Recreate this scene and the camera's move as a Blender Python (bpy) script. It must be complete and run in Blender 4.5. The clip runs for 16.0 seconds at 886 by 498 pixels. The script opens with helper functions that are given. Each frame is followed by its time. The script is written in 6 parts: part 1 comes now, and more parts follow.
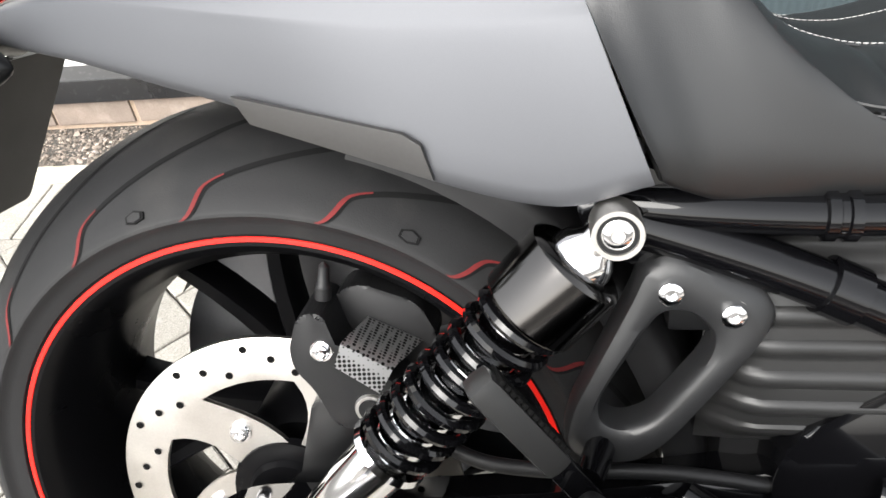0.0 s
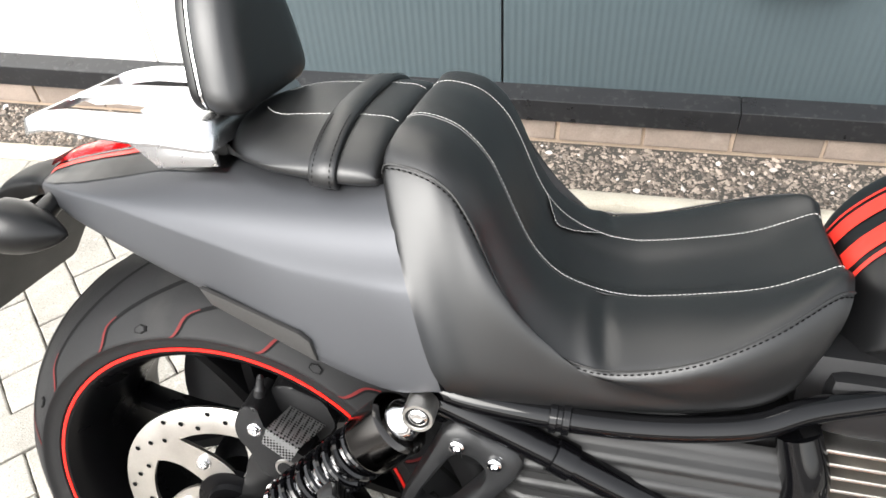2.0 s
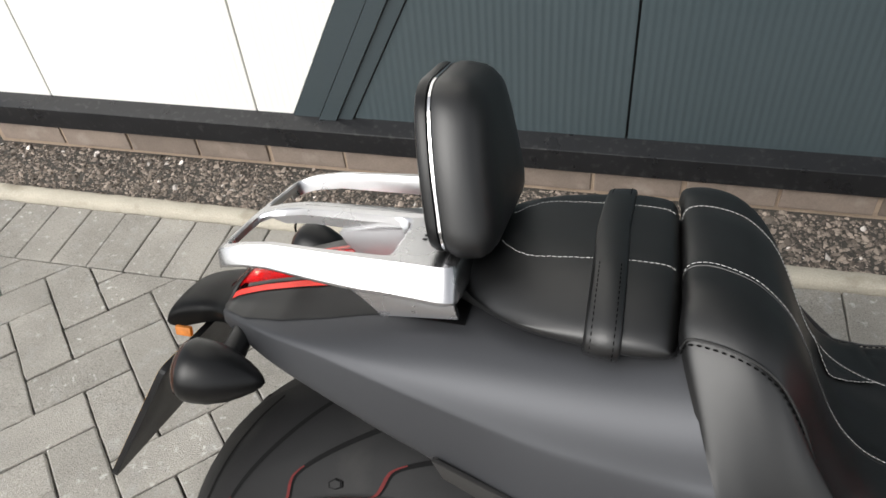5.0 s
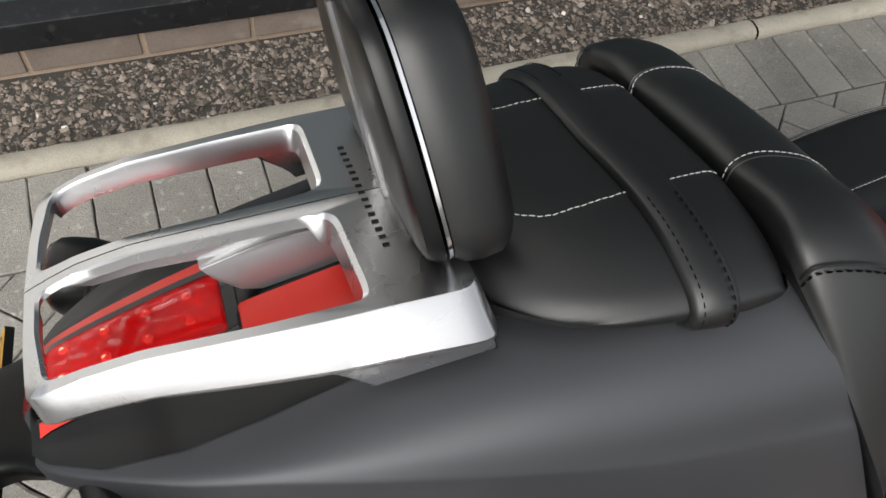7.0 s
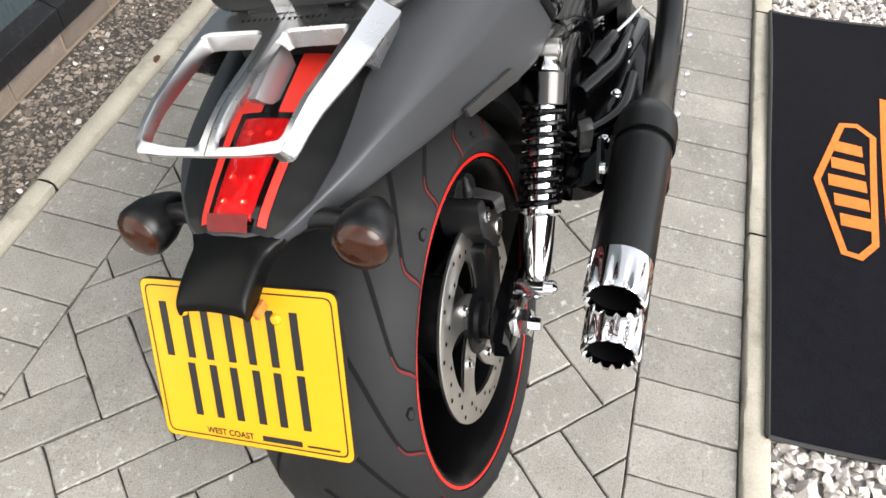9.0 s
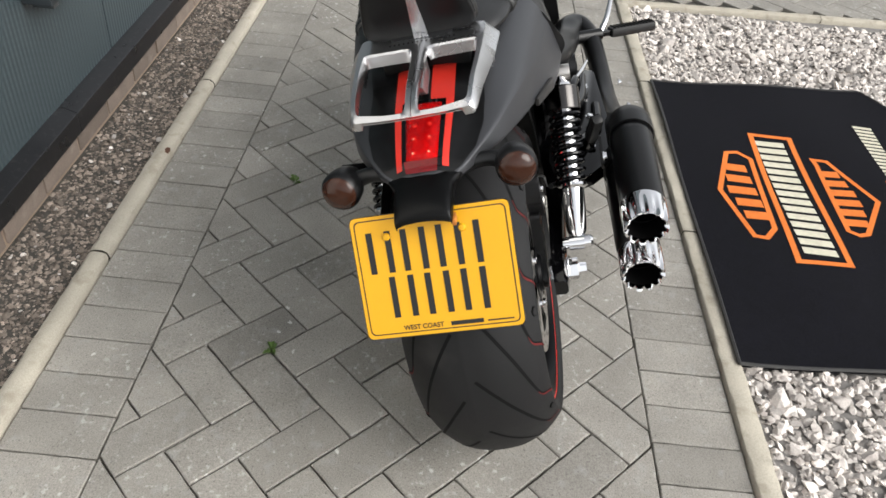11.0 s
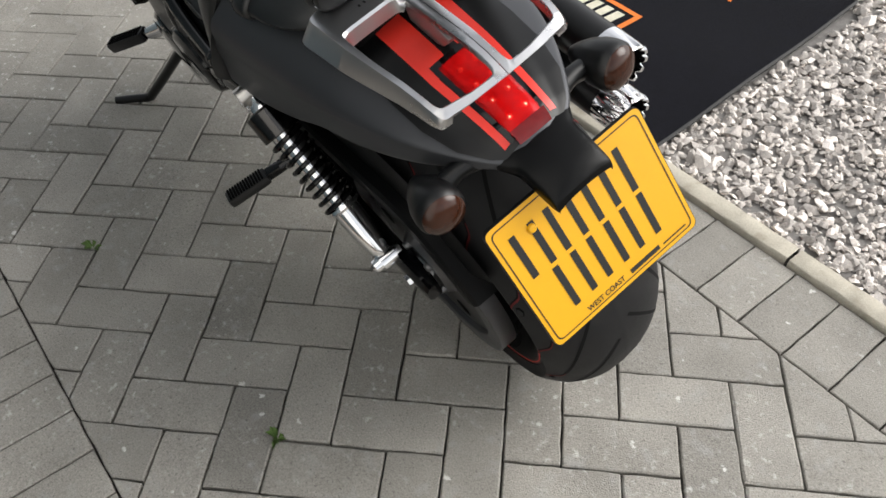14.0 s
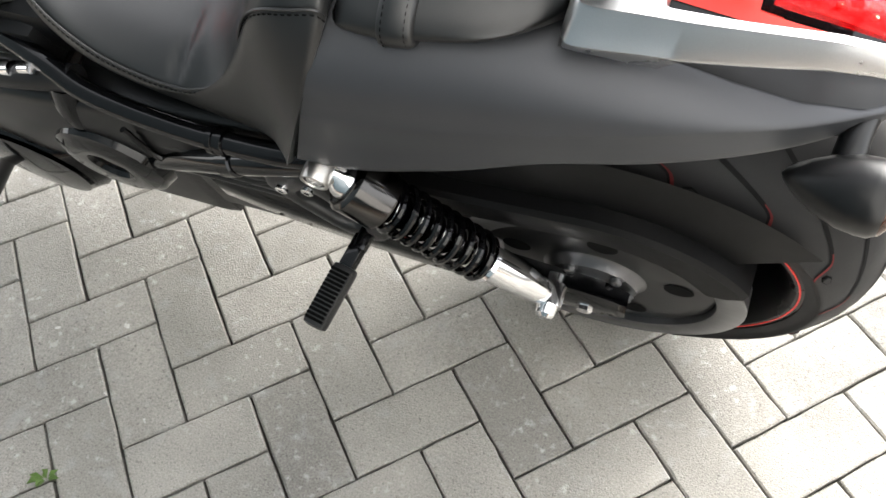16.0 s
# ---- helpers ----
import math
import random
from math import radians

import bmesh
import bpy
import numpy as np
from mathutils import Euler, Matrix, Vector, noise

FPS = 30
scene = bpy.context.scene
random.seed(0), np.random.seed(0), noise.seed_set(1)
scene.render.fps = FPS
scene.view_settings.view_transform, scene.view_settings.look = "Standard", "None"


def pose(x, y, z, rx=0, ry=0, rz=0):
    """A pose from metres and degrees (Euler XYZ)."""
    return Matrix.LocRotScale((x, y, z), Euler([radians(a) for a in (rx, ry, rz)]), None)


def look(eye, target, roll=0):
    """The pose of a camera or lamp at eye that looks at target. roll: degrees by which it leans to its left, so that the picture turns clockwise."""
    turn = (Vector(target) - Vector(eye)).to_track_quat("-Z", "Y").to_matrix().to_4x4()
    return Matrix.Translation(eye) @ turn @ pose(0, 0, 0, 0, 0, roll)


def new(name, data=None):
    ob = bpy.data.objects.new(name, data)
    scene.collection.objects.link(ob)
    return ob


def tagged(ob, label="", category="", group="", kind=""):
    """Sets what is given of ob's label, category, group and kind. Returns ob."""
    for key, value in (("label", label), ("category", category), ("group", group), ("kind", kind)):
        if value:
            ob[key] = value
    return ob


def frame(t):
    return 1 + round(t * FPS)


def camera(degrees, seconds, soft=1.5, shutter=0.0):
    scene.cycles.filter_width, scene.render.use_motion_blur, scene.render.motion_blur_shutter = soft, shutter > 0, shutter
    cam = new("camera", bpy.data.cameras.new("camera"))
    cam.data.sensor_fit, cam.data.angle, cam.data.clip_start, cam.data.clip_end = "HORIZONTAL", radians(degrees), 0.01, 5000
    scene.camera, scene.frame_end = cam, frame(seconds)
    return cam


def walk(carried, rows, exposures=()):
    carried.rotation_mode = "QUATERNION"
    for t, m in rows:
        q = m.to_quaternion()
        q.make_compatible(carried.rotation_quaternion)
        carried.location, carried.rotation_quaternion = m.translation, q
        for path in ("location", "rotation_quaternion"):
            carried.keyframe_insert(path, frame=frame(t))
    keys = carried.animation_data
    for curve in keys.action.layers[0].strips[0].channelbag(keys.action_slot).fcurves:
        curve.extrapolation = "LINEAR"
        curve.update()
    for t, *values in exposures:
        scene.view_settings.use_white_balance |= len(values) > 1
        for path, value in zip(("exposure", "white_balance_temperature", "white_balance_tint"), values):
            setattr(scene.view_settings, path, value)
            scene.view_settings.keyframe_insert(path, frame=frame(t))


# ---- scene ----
cam = camera(59.4, 16.0, soft=1.6)
PATH = [
    (0, (0.205, -0.353, 0.913), (-0.055, 1.161, -0.367), -7.9),
    (0.5, (0.258, -0.359, 0.978), (0.046, 1.188, -0.271), -6.0),
    (1, (0.309, -0.364, 1.068), (0.085, 1.17, -0.196), -5.4),
    (1.5, (0.341, -0.371, 1.158), (0.054, 1.049, -0.222), -4.9),
    (2, (0.374, -0.389, 1.24), (0.03, 0.984, -0.173), -4.4),
    (2.5, (0.39, -0.41, 1.296), (-0.009, 0.948, -0.117), -4.4),
    (3, (0.396, -0.439, 1.344), (-0.116, 0.914, -0.037), -5.9),
    (3.5, (0.395, -0.444, 1.355), (-0.204, 0.93, 0.03), -7.8),
    (3.7, (0.373, -0.433, 1.343), (-0.254, 0.948, 0.04), -8.2),
    (5.8, (0.047, -0.186, 1.245), (-0.189, 1.155, -0.22), -1.1),
    (6, (0.035, -0.179, 1.244), (-0.158, 1.151, -0.237), 0.5),
    (6.5, (-0.009, -0.104, 1.202), (0.043, 1.156, -0.351), 4.0),
    (7, (-0.105, -0.009, 1.158), (0.445, 0.943, -0.513), 11.9),
    (7.5, (-0.169, -0.046, 1.161), (0.691, 0.715, -0.476), 10.1),
    (8, (-0.385, -0.134, 1.15), (0.831, 0.488, -0.311), 9.5),
    (8.5, (-0.493, -0.101, 1.205), (0.784, 0.328, -0.273), 6.8),
    (9, (-0.653, -0.07, 1.261), (0.601, 0.196, -0.274), 4.6),
    (11.3, (-1.169, 0.237, 1.315), (0.401, 0.188, 0.078), 5.5),
    (11.5, (-1.184, 0.26, 1.334), (0.396, 0.188, 0.109), 4.8),
    (12, (-1.118, 0.304, 1.308), (0.472, 0.183, 0.1), 4.2),
    (12.5, (-0.951, 0.348, 1.268), (0.54, 0.114, -0.045), 3.9),
    (13, (-0.852, 0.397, 1.242), (0.511, 0.068, -0.184), 4.4),
    (13.5, (-0.76, 0.551, 1.23), (0.444, -0.096, -0.23), 4.1),
    (14, (-0.687, 0.698, 1.227), (0.386, -0.1, -0.26), -2.0),
    (14.5, (-0.519, 0.756, 1.177), (0.403, -0.133, -0.359), -4.0),
    (15, (-0.334, 0.766, 1.148), (0.44, -0.207, -0.419), -6.7),
    (15.5, (-0.231, 0.784, 1.107), (0.43, -0.278, -0.453), -6.1),
    (16, (-0.062, 0.792, 1.079), (0.427, -0.306, -0.52), -5.2),
]
LIFT = 0.55
EXPOSURE = [(t, e + LIFT) for t, e in ((0, 1.65), (1.0, 1.73), (2.0, 1.68), (3.0, 1.27), (3.5, 0.95), (6, 0.15), (7, 0.1), (8, 1.18), (8.5, 1.12), (9, 1.02), (11.5, 0.34), (12.5, 0.30), (13.5, 0.24), (14.5, 0.85), (15.3, 1.56), (16, 1.95))]
walk(cam, [(t, look(eye, target, roll)) for t, eye, target, roll in PATH], EXPOSURE)

# ---- light: a bright overcast sky with a broad, weak sun
SUN_ELEVATION, SUN_TURN = 41.0, 209.0
world = bpy.data.worlds.new("sky")
world.use_nodes = True
scene.world = world
wn, wl = world.node_tree.nodes, world.node_tree.links
wn.clear()
w_out = wn.new("ShaderNodeOutputWorld")
w_bg = wn.new("ShaderNodeBackground")
w_sky = wn.new("ShaderNodeTexSky")
w_sky.sky_type = "NISHITA"
w_sky.sun_disc = False
w_sky.sun_elevation = radians(SUN_ELEVATION)
w_sky.sun_rotation = radians(SUN_TURN)
w_sky.dust_density, w_sky.air_density, w_sky.ozone_density = 2.0, 1.2, 1.0
w_grey = wn.new("ShaderNodeHueSaturation")
w_grey.inputs["Saturation"].default_value = 0.15
wl.new(w_sky.outputs[0], w_grey.inputs["Color"])
wl.new(w_grey.outputs[0], w_bg.inputs["Color"])
w_bg.inputs["Strength"].default_value = 0.118
wl.new(w_bg.outputs[0], w_out.inputs["Surface"])

sun_data = bpy.data.lights.new("sun", "SUN")
sun_data.energy = 1.25
sun_data.angle = radians(45)
sun_data.color = (1.0, 0.97, 0.92)
sun = new("sun", sun_data)
_a, _e = radians(SUN_TURN), radians(SUN_ELEVATION)
sun.matrix_world = look((0, 0, 20), (-20 * math.sin(_a) * math.cos(_e), -20 * math.cos(_a) * math.cos(_e), 20 - 20 * math.sin(_e)))


# ---- materials
def material(name, base, rough=0.5, metal=0.0, vary=0.12, scale=20.0, fine=250.0, bump=0.0, bump_scale=0.0, rough_vary=0.1,
             spec=0.5, coat=0.0, world_space=False, random_tone=0.0, random_island=0.0, stain=None, stain_scale=3.0, stain_amount=0.5, specks=0.0, speck_scale=11.0, scuff=0.0, grain=1.4):
    """A node material with tone at two scales, fine relief and uneven gloss."""
    m = bpy.data.materials.new(name)
    m.use_nodes = True
    n, l = m.node_tree.nodes, m.node_tree.links
    b = n["Principled BSDF"]
    b.inputs["Metallic"].default_value = metal
    b.inputs["Specular IOR Level"].default_value = spec
    if coat:
        b.inputs["Coat Weight"].default_value = coat
        b.inputs["Coat Roughness"].default_value = 0.06
    if world_space:
        where = n.new("ShaderNodeNewGeometry").outputs["Position"]
    else:
        where = n.new("ShaderNodeTexCoord").outputs["Object"]

    def noise_at(size, detail=4.0):
        t = n.new("ShaderNodeTexNoise")
        t.inputs["Scale"].default_value = size
        t.inputs["Detail"].default_value = detail
        l.new(where, t.inputs["Vector"])
        return t.outputs["Fac"]

    def maths(op, a, c):
        t = n.new("ShaderNodeMath")
        t.operation = op
        for k, v in enumerate((a, c)):
            if isinstance(v, (int, float)):
                t.inputs[k].default_value = v
            else:
                l.new(v, t.inputs[k])
        return t.outputs[0]

    coarse, small = noise_at(scale), noise_at(fine, 4.0)
    tone = maths("ADD", maths("MULTIPLY", maths("SUBTRACT", coarse, 0.5), 2 * vary), maths("MULTIPLY", maths("SUBTRACT", small, 0.5), grain * vary))
    tone = maths("ADD", tone, 1.0)
    if random_tone:
        rnd = n.new("ShaderNodeObjectInfo").outputs["Random"]
        tone = maths("MULTIPLY", tone, maths("ADD", maths("MULTIPLY", rnd, 2 * random_tone), 1.0 - random_tone))
    if random_island:
        rnd = n.new("ShaderNodeNewGeometry").outputs["Random Per Island"]
        tone = maths("MULTIPLY", tone, maths("ADD", maths("MULTIPLY", maths("POWER", rnd, 1.6), 2.4 * random_island), 1.0 - random_island))
    mul = n.new("ShaderNodeVectorMath")
    mul.operation = "SCALE"
    mul.inputs[0].default_value = base
    l.new(tone, mul.inputs["Scale"])
    colour = mul.outputs[0]
    if stain:
        spots = n.new("ShaderNodeMapRange")
        spots.inputs["From Min"].default_value, spots.inputs["From Max"].default_value = 0.56, 0.72
        spots.inputs["To Max"].default_value = stain_amount
        l.new(noise_at(stain_scale, 6.0), spots.inputs["Value"])
        mix = n.new("ShaderNodeMix")
        mix.data_type = "RGBA"
        l.new(spots.outputs[0], mix.inputs["Factor"])
        l.new(colour, mix.inputs["A"])
        mix.inputs["B"].default_value = (*stain, 1)
        colour = mix.outputs["Result"]
    if scuff:
        rub = n.new("ShaderNodeMapRange")
        rub.inputs["From Min"].default_value, rub.inputs["From Max"].default_value = 0.585, 0.70
        l.new(noise_at(62.0, 9.0), rub.inputs["Value"])
        zone = n.new("ShaderNodeMapRange")
        zone.inputs["From Min"].default_value, zone.inputs["From Max"].default_value = 0.42, 0.66
        l.new(noise_at(4.5, 3.0), zone.inputs["Value"])
        mix3 = n.new("ShaderNodeMix")
        mix3.data_type = "RGBA"
        l.new(maths("MULTIPLY", maths("MULTIPLY", rub.outputs[0], zone.outputs[0]), scuff), mix3.inputs["Factor"])
        l.new(colour, mix3.inputs["A"])
        mix3.inputs["B"].default_value = (0.55, 0.54, 0.51, 1)
        colour = mix3.outputs["Result"]
        pit = n.new("ShaderNodeMapRange")
        pit.inputs["From Min"].default_value, pit.inputs["From Max"].default_value = 0.60, 0.70
        pit.inputs["To Max"].default_value = 0.5
        l.new(noise_at(190.0, 4.0), pit.inputs["Value"])
        mix4 = n.new("ShaderNodeMix")
        mix4.data_type = "RGBA"
        l.new(pit.outputs[0], mix4.inputs["Factor"])
        l.new(colour, mix4.inputs["A"])
        mix4.inputs["B"].default_value = (0.07, 0.068, 0.063, 1)
        colour = mix4.outputs["Result"]
    if specks:
        cell = n.new("ShaderNodeTexVoronoi")
        cell.inputs["Scale"].default_value = speck_scale
        bent = n.new("ShaderNodeVectorMath")
        bent.operation = "ADD"
        wob = n.new("ShaderNodeTexNoise")
        wob.inputs["Scale"].default_value = 90.0
        l.new(where, wob.inputs["Vector"])
        l.new(where, bent.inputs[0])
        soft = n.new("ShaderNodeVectorMath")
        soft.operation = "SCALE"
        soft.inputs["Scale"].default_value = 0.02
        l.new(wob.outputs["Color"], soft.inputs[0])
        l.new(soft.outputs[0], bent.inputs[1])
        l.new(bent.outputs[0], cell.inputs["Vector"])
        dot = n.new("ShaderNodeMapRange")
        dot.inputs["From Min"].default_value, dot.inputs["From Max"].default_value = 0.09, 0.05
        l.new(cell.outputs["Distance"], dot.inputs["Value"])
        some = n.new("ShaderNodeSeparateColor")
        l.new(cell.outputs["Color"], some.inputs[0])
        pick = maths("GREATER_THAN", some.outputs[0], 0.5)
        mix2 = n.new("ShaderNodeMix")
        mix2.data_type = "RGBA"
        l.new(maths("MULTIPLY", maths("MULTIPLY", dot.outputs[0], pick), specks), mix2.inputs["Factor"])
        l.new(colour, mix2.inputs["A"])
        mix2.inputs["B"].default_value = (0.62, 0.61, 0.58, 1)
        colour = mix2.outputs["Result"]
    l.new(colour, b.inputs["Base Color"])
    l.new(maths("ADD", maths("MULTIPLY", maths("SUBTRACT", coarse, 0.5), 2 * rough_vary), rough), b.inputs["Roughness"])
    if bump:
        bp = n.new("ShaderNodeBump")
        bp.inputs["Strength"].default_value = bump
        bp.inputs["Distance"].default_value = 0.002
        l.new(noise_at(bump_scale or fine, 3.0), bp.inputs["Height"])
        l.new(bp.outputs[0], b.inputs["Normal"])
    return m


PAINT = material("matte_grey_paint", (0.067, 0.069, 0.075), 0.48, 0.66, vary=0.05, scale=6, fine=900, rough_vary=0.03, bump=0.04, bump_scale=1500)
BLACK_SATIN = material("satin_black_paint", (0.003, 0.0031, 0.0034), 0.34, spec=0.38, vary=0.1, scale=9, fine=700, rough_vary=0.05)
BLACK_GLOSS = material("gloss_black_enamel", (0.0022, 0.0022, 0.0026), 0.05, vary=0.1, scale=9, fine=300, rough_vary=0.02, spec=0.38)
CAST_BLACK = material("black_cast_alloy", (0.011, 0.0112, 0.0118), 0.40, spec=0.45, vary=0.14, scale=20, fine=900, bump=0.1, bump_scale=1300)
BLACK_CHROME = material("black_chrome", (0.075, 0.072, 0.070), 0.14, 1.0, vary=0.05, rough_vary=0.03)
BLACK_RIM = material("black_powder_coat", (0.0028, 0.0028, 0.0032), 0.30, spec=0.10, vary=0.1, scale=14, fine=500)
BLACK_PLASTIC = material("black_plastic", (0.007, 0.007, 0.0075), 0.46, spec=0.32, vary=0.15, scale=18, fine=900, bump=0.12, bump_scale=1400)
DUSTY_PLASTIC = material("dusty_black_plastic", (0.027, 0.026, 0.025), 0.55, vary=0.25, scale=30, fine=400)
ENGINE_BLACK = material("wrinkle_black_casting", (0.006, 0.006, 0.0065), 0.38, spec=0.3, vary=0.2, scale=25, fine=600, bump=0.25, bump_scale=1200)
LEATHER = material("black_leather", (0.0028, 0.0029, 0.0031), 0.41, vary=0.14, scale=11, fine=420, bump=0.10, bump_scale=1600, rough_vary=0.06, spec=0.75)
RUBBER = material("tyre_rubber", (0.0105, 0.0105, 0.011), 0.62, spec=0.26, vary=0.16, scale=16, fine=500, bump=0.12, bump_scale=900, stain=(0.06, 0.057, 0.052), stain_scale=9, stain_amount=0.25)
# near-black for belt and peg rubber, and for the dark painted into holes
RUBBER_AND_HOLE_DARK = material("dark_rubber_and_hole_fill", (0.002, 0.002, 0.002), 0.9, spec=0.1)
SIDE_PLASTIC = material("dusty_side_plastic", (0.014, 0.014, 0.014), 0.4, spec=0.4, vary=0.2, scale=18, fine=900, bump=0.1, bump_scale=1400)
RUBBER_GROOVE = material("dark_tread_rubber", (0.0045, 0.0045, 0.0047), 0.8, spec=0.15, vary=0.2, scale=30)
RUBBER_RED = material("red_groove_paint", (0.105, 0.013, 0.013), 0.7, spec=0.2, vary=0.35, scale=40)
RED_PAINT = material("red_stripe_paint", (0.72, 0.035, 0.022), 0.34, vary=0.06, scale=15)
RED_RIM = material("red_rim_stripe", (0.72, 0.016, 0.010), 0.34, spec=0.3, vary=0.05)
CHROME = material("chrome", (0.86, 0.86, 0.87), 0.08, 1.0, vary=0.03, rough_vary=0.03)
SILVER = material("brushed_cast_silver", (0.60, 0.60, 0.61), 0.28, 1.0, vary=0.08, scale=14, fine=900, rough_vary=0.07, bump=0.03, bump_scale=1800)
WEB_SILVER = material("matte_cast_silver", (0.36, 0.36, 0.37), 0.42, 0.8, vary=0.06, scale=14, fine=900)
STEEL = material("brake_disc_steel", (0.55, 0.53, 0.50), 0.34, 1.0, vary=0.14, scale=30, fine=500, rough_vary=0.1)
STEEL_DARK = material("worn_dark_steel", (0.2, 0.2, 0.205), 0.4, 1.0, vary=0.2, scale=40)
GREY_METAL = material("grey_anodised_metal", (0.13, 0.13, 0.135), 0.36, 0.9, vary=0.12, scale=30)
THREAD = material("white_thread", (0.42, 0.42, 0.41), 0.8)
THREAD_DARK = material("dark_thread", (0.003, 0.003, 0.003), 0.9, spec=0.05)
PLATE_YELLOW = material("yellow_reflective_plate", (0.71, 0.36, 0.004), 0.36, vary=0.03, scale=30)
PLATE_BLACK = material("plate_black_ink", (0.01, 0.01, 0.01), 0.45)
AMBER = material("smoked_amber_lens", (0.035, 0.011, 0.005), 0.16, vary=0.4, scale=50, spec=0.4)
BRASS = material("rusty_orange_clip", (0.45, 0.16, 0.03), 0.5, vary=0.4, scale=120)
TOWEL = material("black_pile_mat", (0.0065, 0.0066, 0.0092), 0.92, vary=0.5, scale=30, fine=230, grain=3.0, bump=0.8, bump_scale=500, spec=0.1)
TOWEL_ORANGE = material("orange_pile", (0.75, 0.20, 0.045), 0.9, vary=0.25, scale=60, fine=700, bump=0.8, bump_scale=500, spec=0.1)
TOWEL_WHITE = material("cream_pile", (0.62, 0.59, 0.47), 0.9, vary=0.25, scale=60, fine=700, bump=0.8, bump_scale=500, spec=0.1)
BLOCK = material("grey_paving_block", (0.295, 0.279, 0.250), 0.82, vary=0.36, scale=7, fine=330, bump=1.0, bump_scale=420, world_space=True, random_tone=0.15,
                 stain=(0.36, 0.355, 0.34), stain_scale=26, stain_amount=0.46, spec=0.3, specks=0.95, speck_scale=15.0, scuff=1.0, grain=3.0)
JOINT = material("jointing_sand", (0.058, 0.053, 0.046), 0.95, vary=0.3, scale=40, world_space=True, bump=0.5, bump_scale=300)
KERB = material("pale_concrete_kerb", (0.43, 0.395, 0.325), 0.88, vary=0.20, scale=12, fine=340, grain=3.0, bump=0.6, bump_scale=380, world_space=True, random_tone=0.05,
                stain=(0.25, 0.215, 0.16), stain_scale=22, stain_amount=0.6)
GRAVEL_DARK = material("dark_gravel", (0.212, 0.176, 0.146), 0.85, vary=0.34, scale=120, fine=500, grain=2.2, world_space=True, random_island=0.55)
GRAVEL_LIGHT = material("pale_granite_chips", (0.60, 0.555, 0.515), 0.85, vary=0.34, scale=160, fine=620, grain=2.6, world_space=True, random_island=0.42, stain=(0.30, 0.24, 0.215), stain_scale=55, stain_amount=0.45)
SOIL = material("gravel_bed", (0.06, 0.055, 0.052), 0.95, vary=0.4, scale=60, world_space=True, bump=0.6, bump_scale=150)
SOIL_LIGHT = material("pale_gravel_bed", (0.2, 0.19, 0.18), 0.95, vary=0.4, scale=60, world_space=True, bump=0.6, bump_scale=150)
BRICK = material("buff_brick", (0.215, 0.172, 0.142), 0.9, vary=0.25, scale=18, fine=200, bump=0.4, bump_scale=250, world_space=True, random_tone=0.18,
                 stain=(0.42, 0.37, 0.32), stain_scale=12, stain_amount=0.4)
MORTAR = material("brick_mortar", (0.34, 0.26, 0.195), 0.95, vary=0.25, scale=30, world_space=True, bump=0.5, bump_scale=250)
TRIM_BLACK = material("black_flashing", (0.013, 0.0135, 0.015), 0.3, vary=0.3, scale=12, world_space=True, stain=(0.16, 0.155, 0.15), stain_scale=60, stain_amount=0.16)
LEAF_GREEN = material("weed_leaf", (0.13, 0.21, 0.06), 0.6, vary=0.3, scale=60)
LEAF_BROWN = material("dead_leaf", (0.11, 0.05, 0.03), 0.8, vary=0.3, scale=60)
BOX_GREY = material("dark_grey_box_paint", (0.035, 0.042, 0.047), 0.4, vary=0.06, scale=10)


def cladding(name, base, rough):
    """Sheet cladding with fine upright ribs 18 mm apart."""
    m = material(name, base, rough, vary=0.05, scale=2.5, fine=60, world_space=True)
    n, l = m.node_tree.nodes, m.node_tree.links
    wave = n.new("ShaderNodeTexWave")
    wave.wave_type, wave.bands_direction = "BANDS", "X"
    wave.inputs["Scale"].default_value = 17.5
    wave.inputs["Distortion"].default_value = 0.0
    l.new(n.new("ShaderNodeNewGeometry").outputs["Position"], wave.inputs["Vector"])
    bp = n.new("ShaderNodeBump")
    bp.inputs["Strength"].default_value = 0.32
    bp.inputs["Distance"].default_value = 0.003
    l.new(wave.outputs["Fac"], bp.inputs["Height"])
    l.new(bp.outputs[0], n["Principled BSDF"].inputs["Normal"])
    return m


CLAD_GREY = cladding("slate_grey_cladding", (0.050, 0.068, 0.076), 0.40)
CLAD_WHITE = cladding("white_cladding", (0.80, 0.79, 0.76), 0.45)
FLASHING = material("slate_grey_flashing", (0.040, 0.054, 0.061), 0.38, vary=0.04, scale=4, world_space=True)

LENS_RED = bpy.data.materials.new("red_lens")
LENS_RED.use_nodes = True
_b = LENS_RED.node_tree.nodes["Principled BSDF"]
_b.inputs["Base Color"].default_value = (0.9, 0.02, 0.025, 1)
_b.inputs["Transmission Weight"].default_value = 0.85
_b.inputs["Roughness"].default_value = 0.05
_b.inputs["IOR"].default_value = 1.3
REFLECTOR = material("lamp_reflector", (0.60, 0.20, 0.17), 0.22, 0.8, vary=0.8, scale=60, fine=160, bump=0.9, bump_scale=90)
REFLEX_RED = material("red_reflex", (0.26, 0.006, 0.008), 0.12, vary=0.2, scale=90, coat=0.5)
LED = material("amber_led", (0.95, 0.75, 0.45), 0.2)

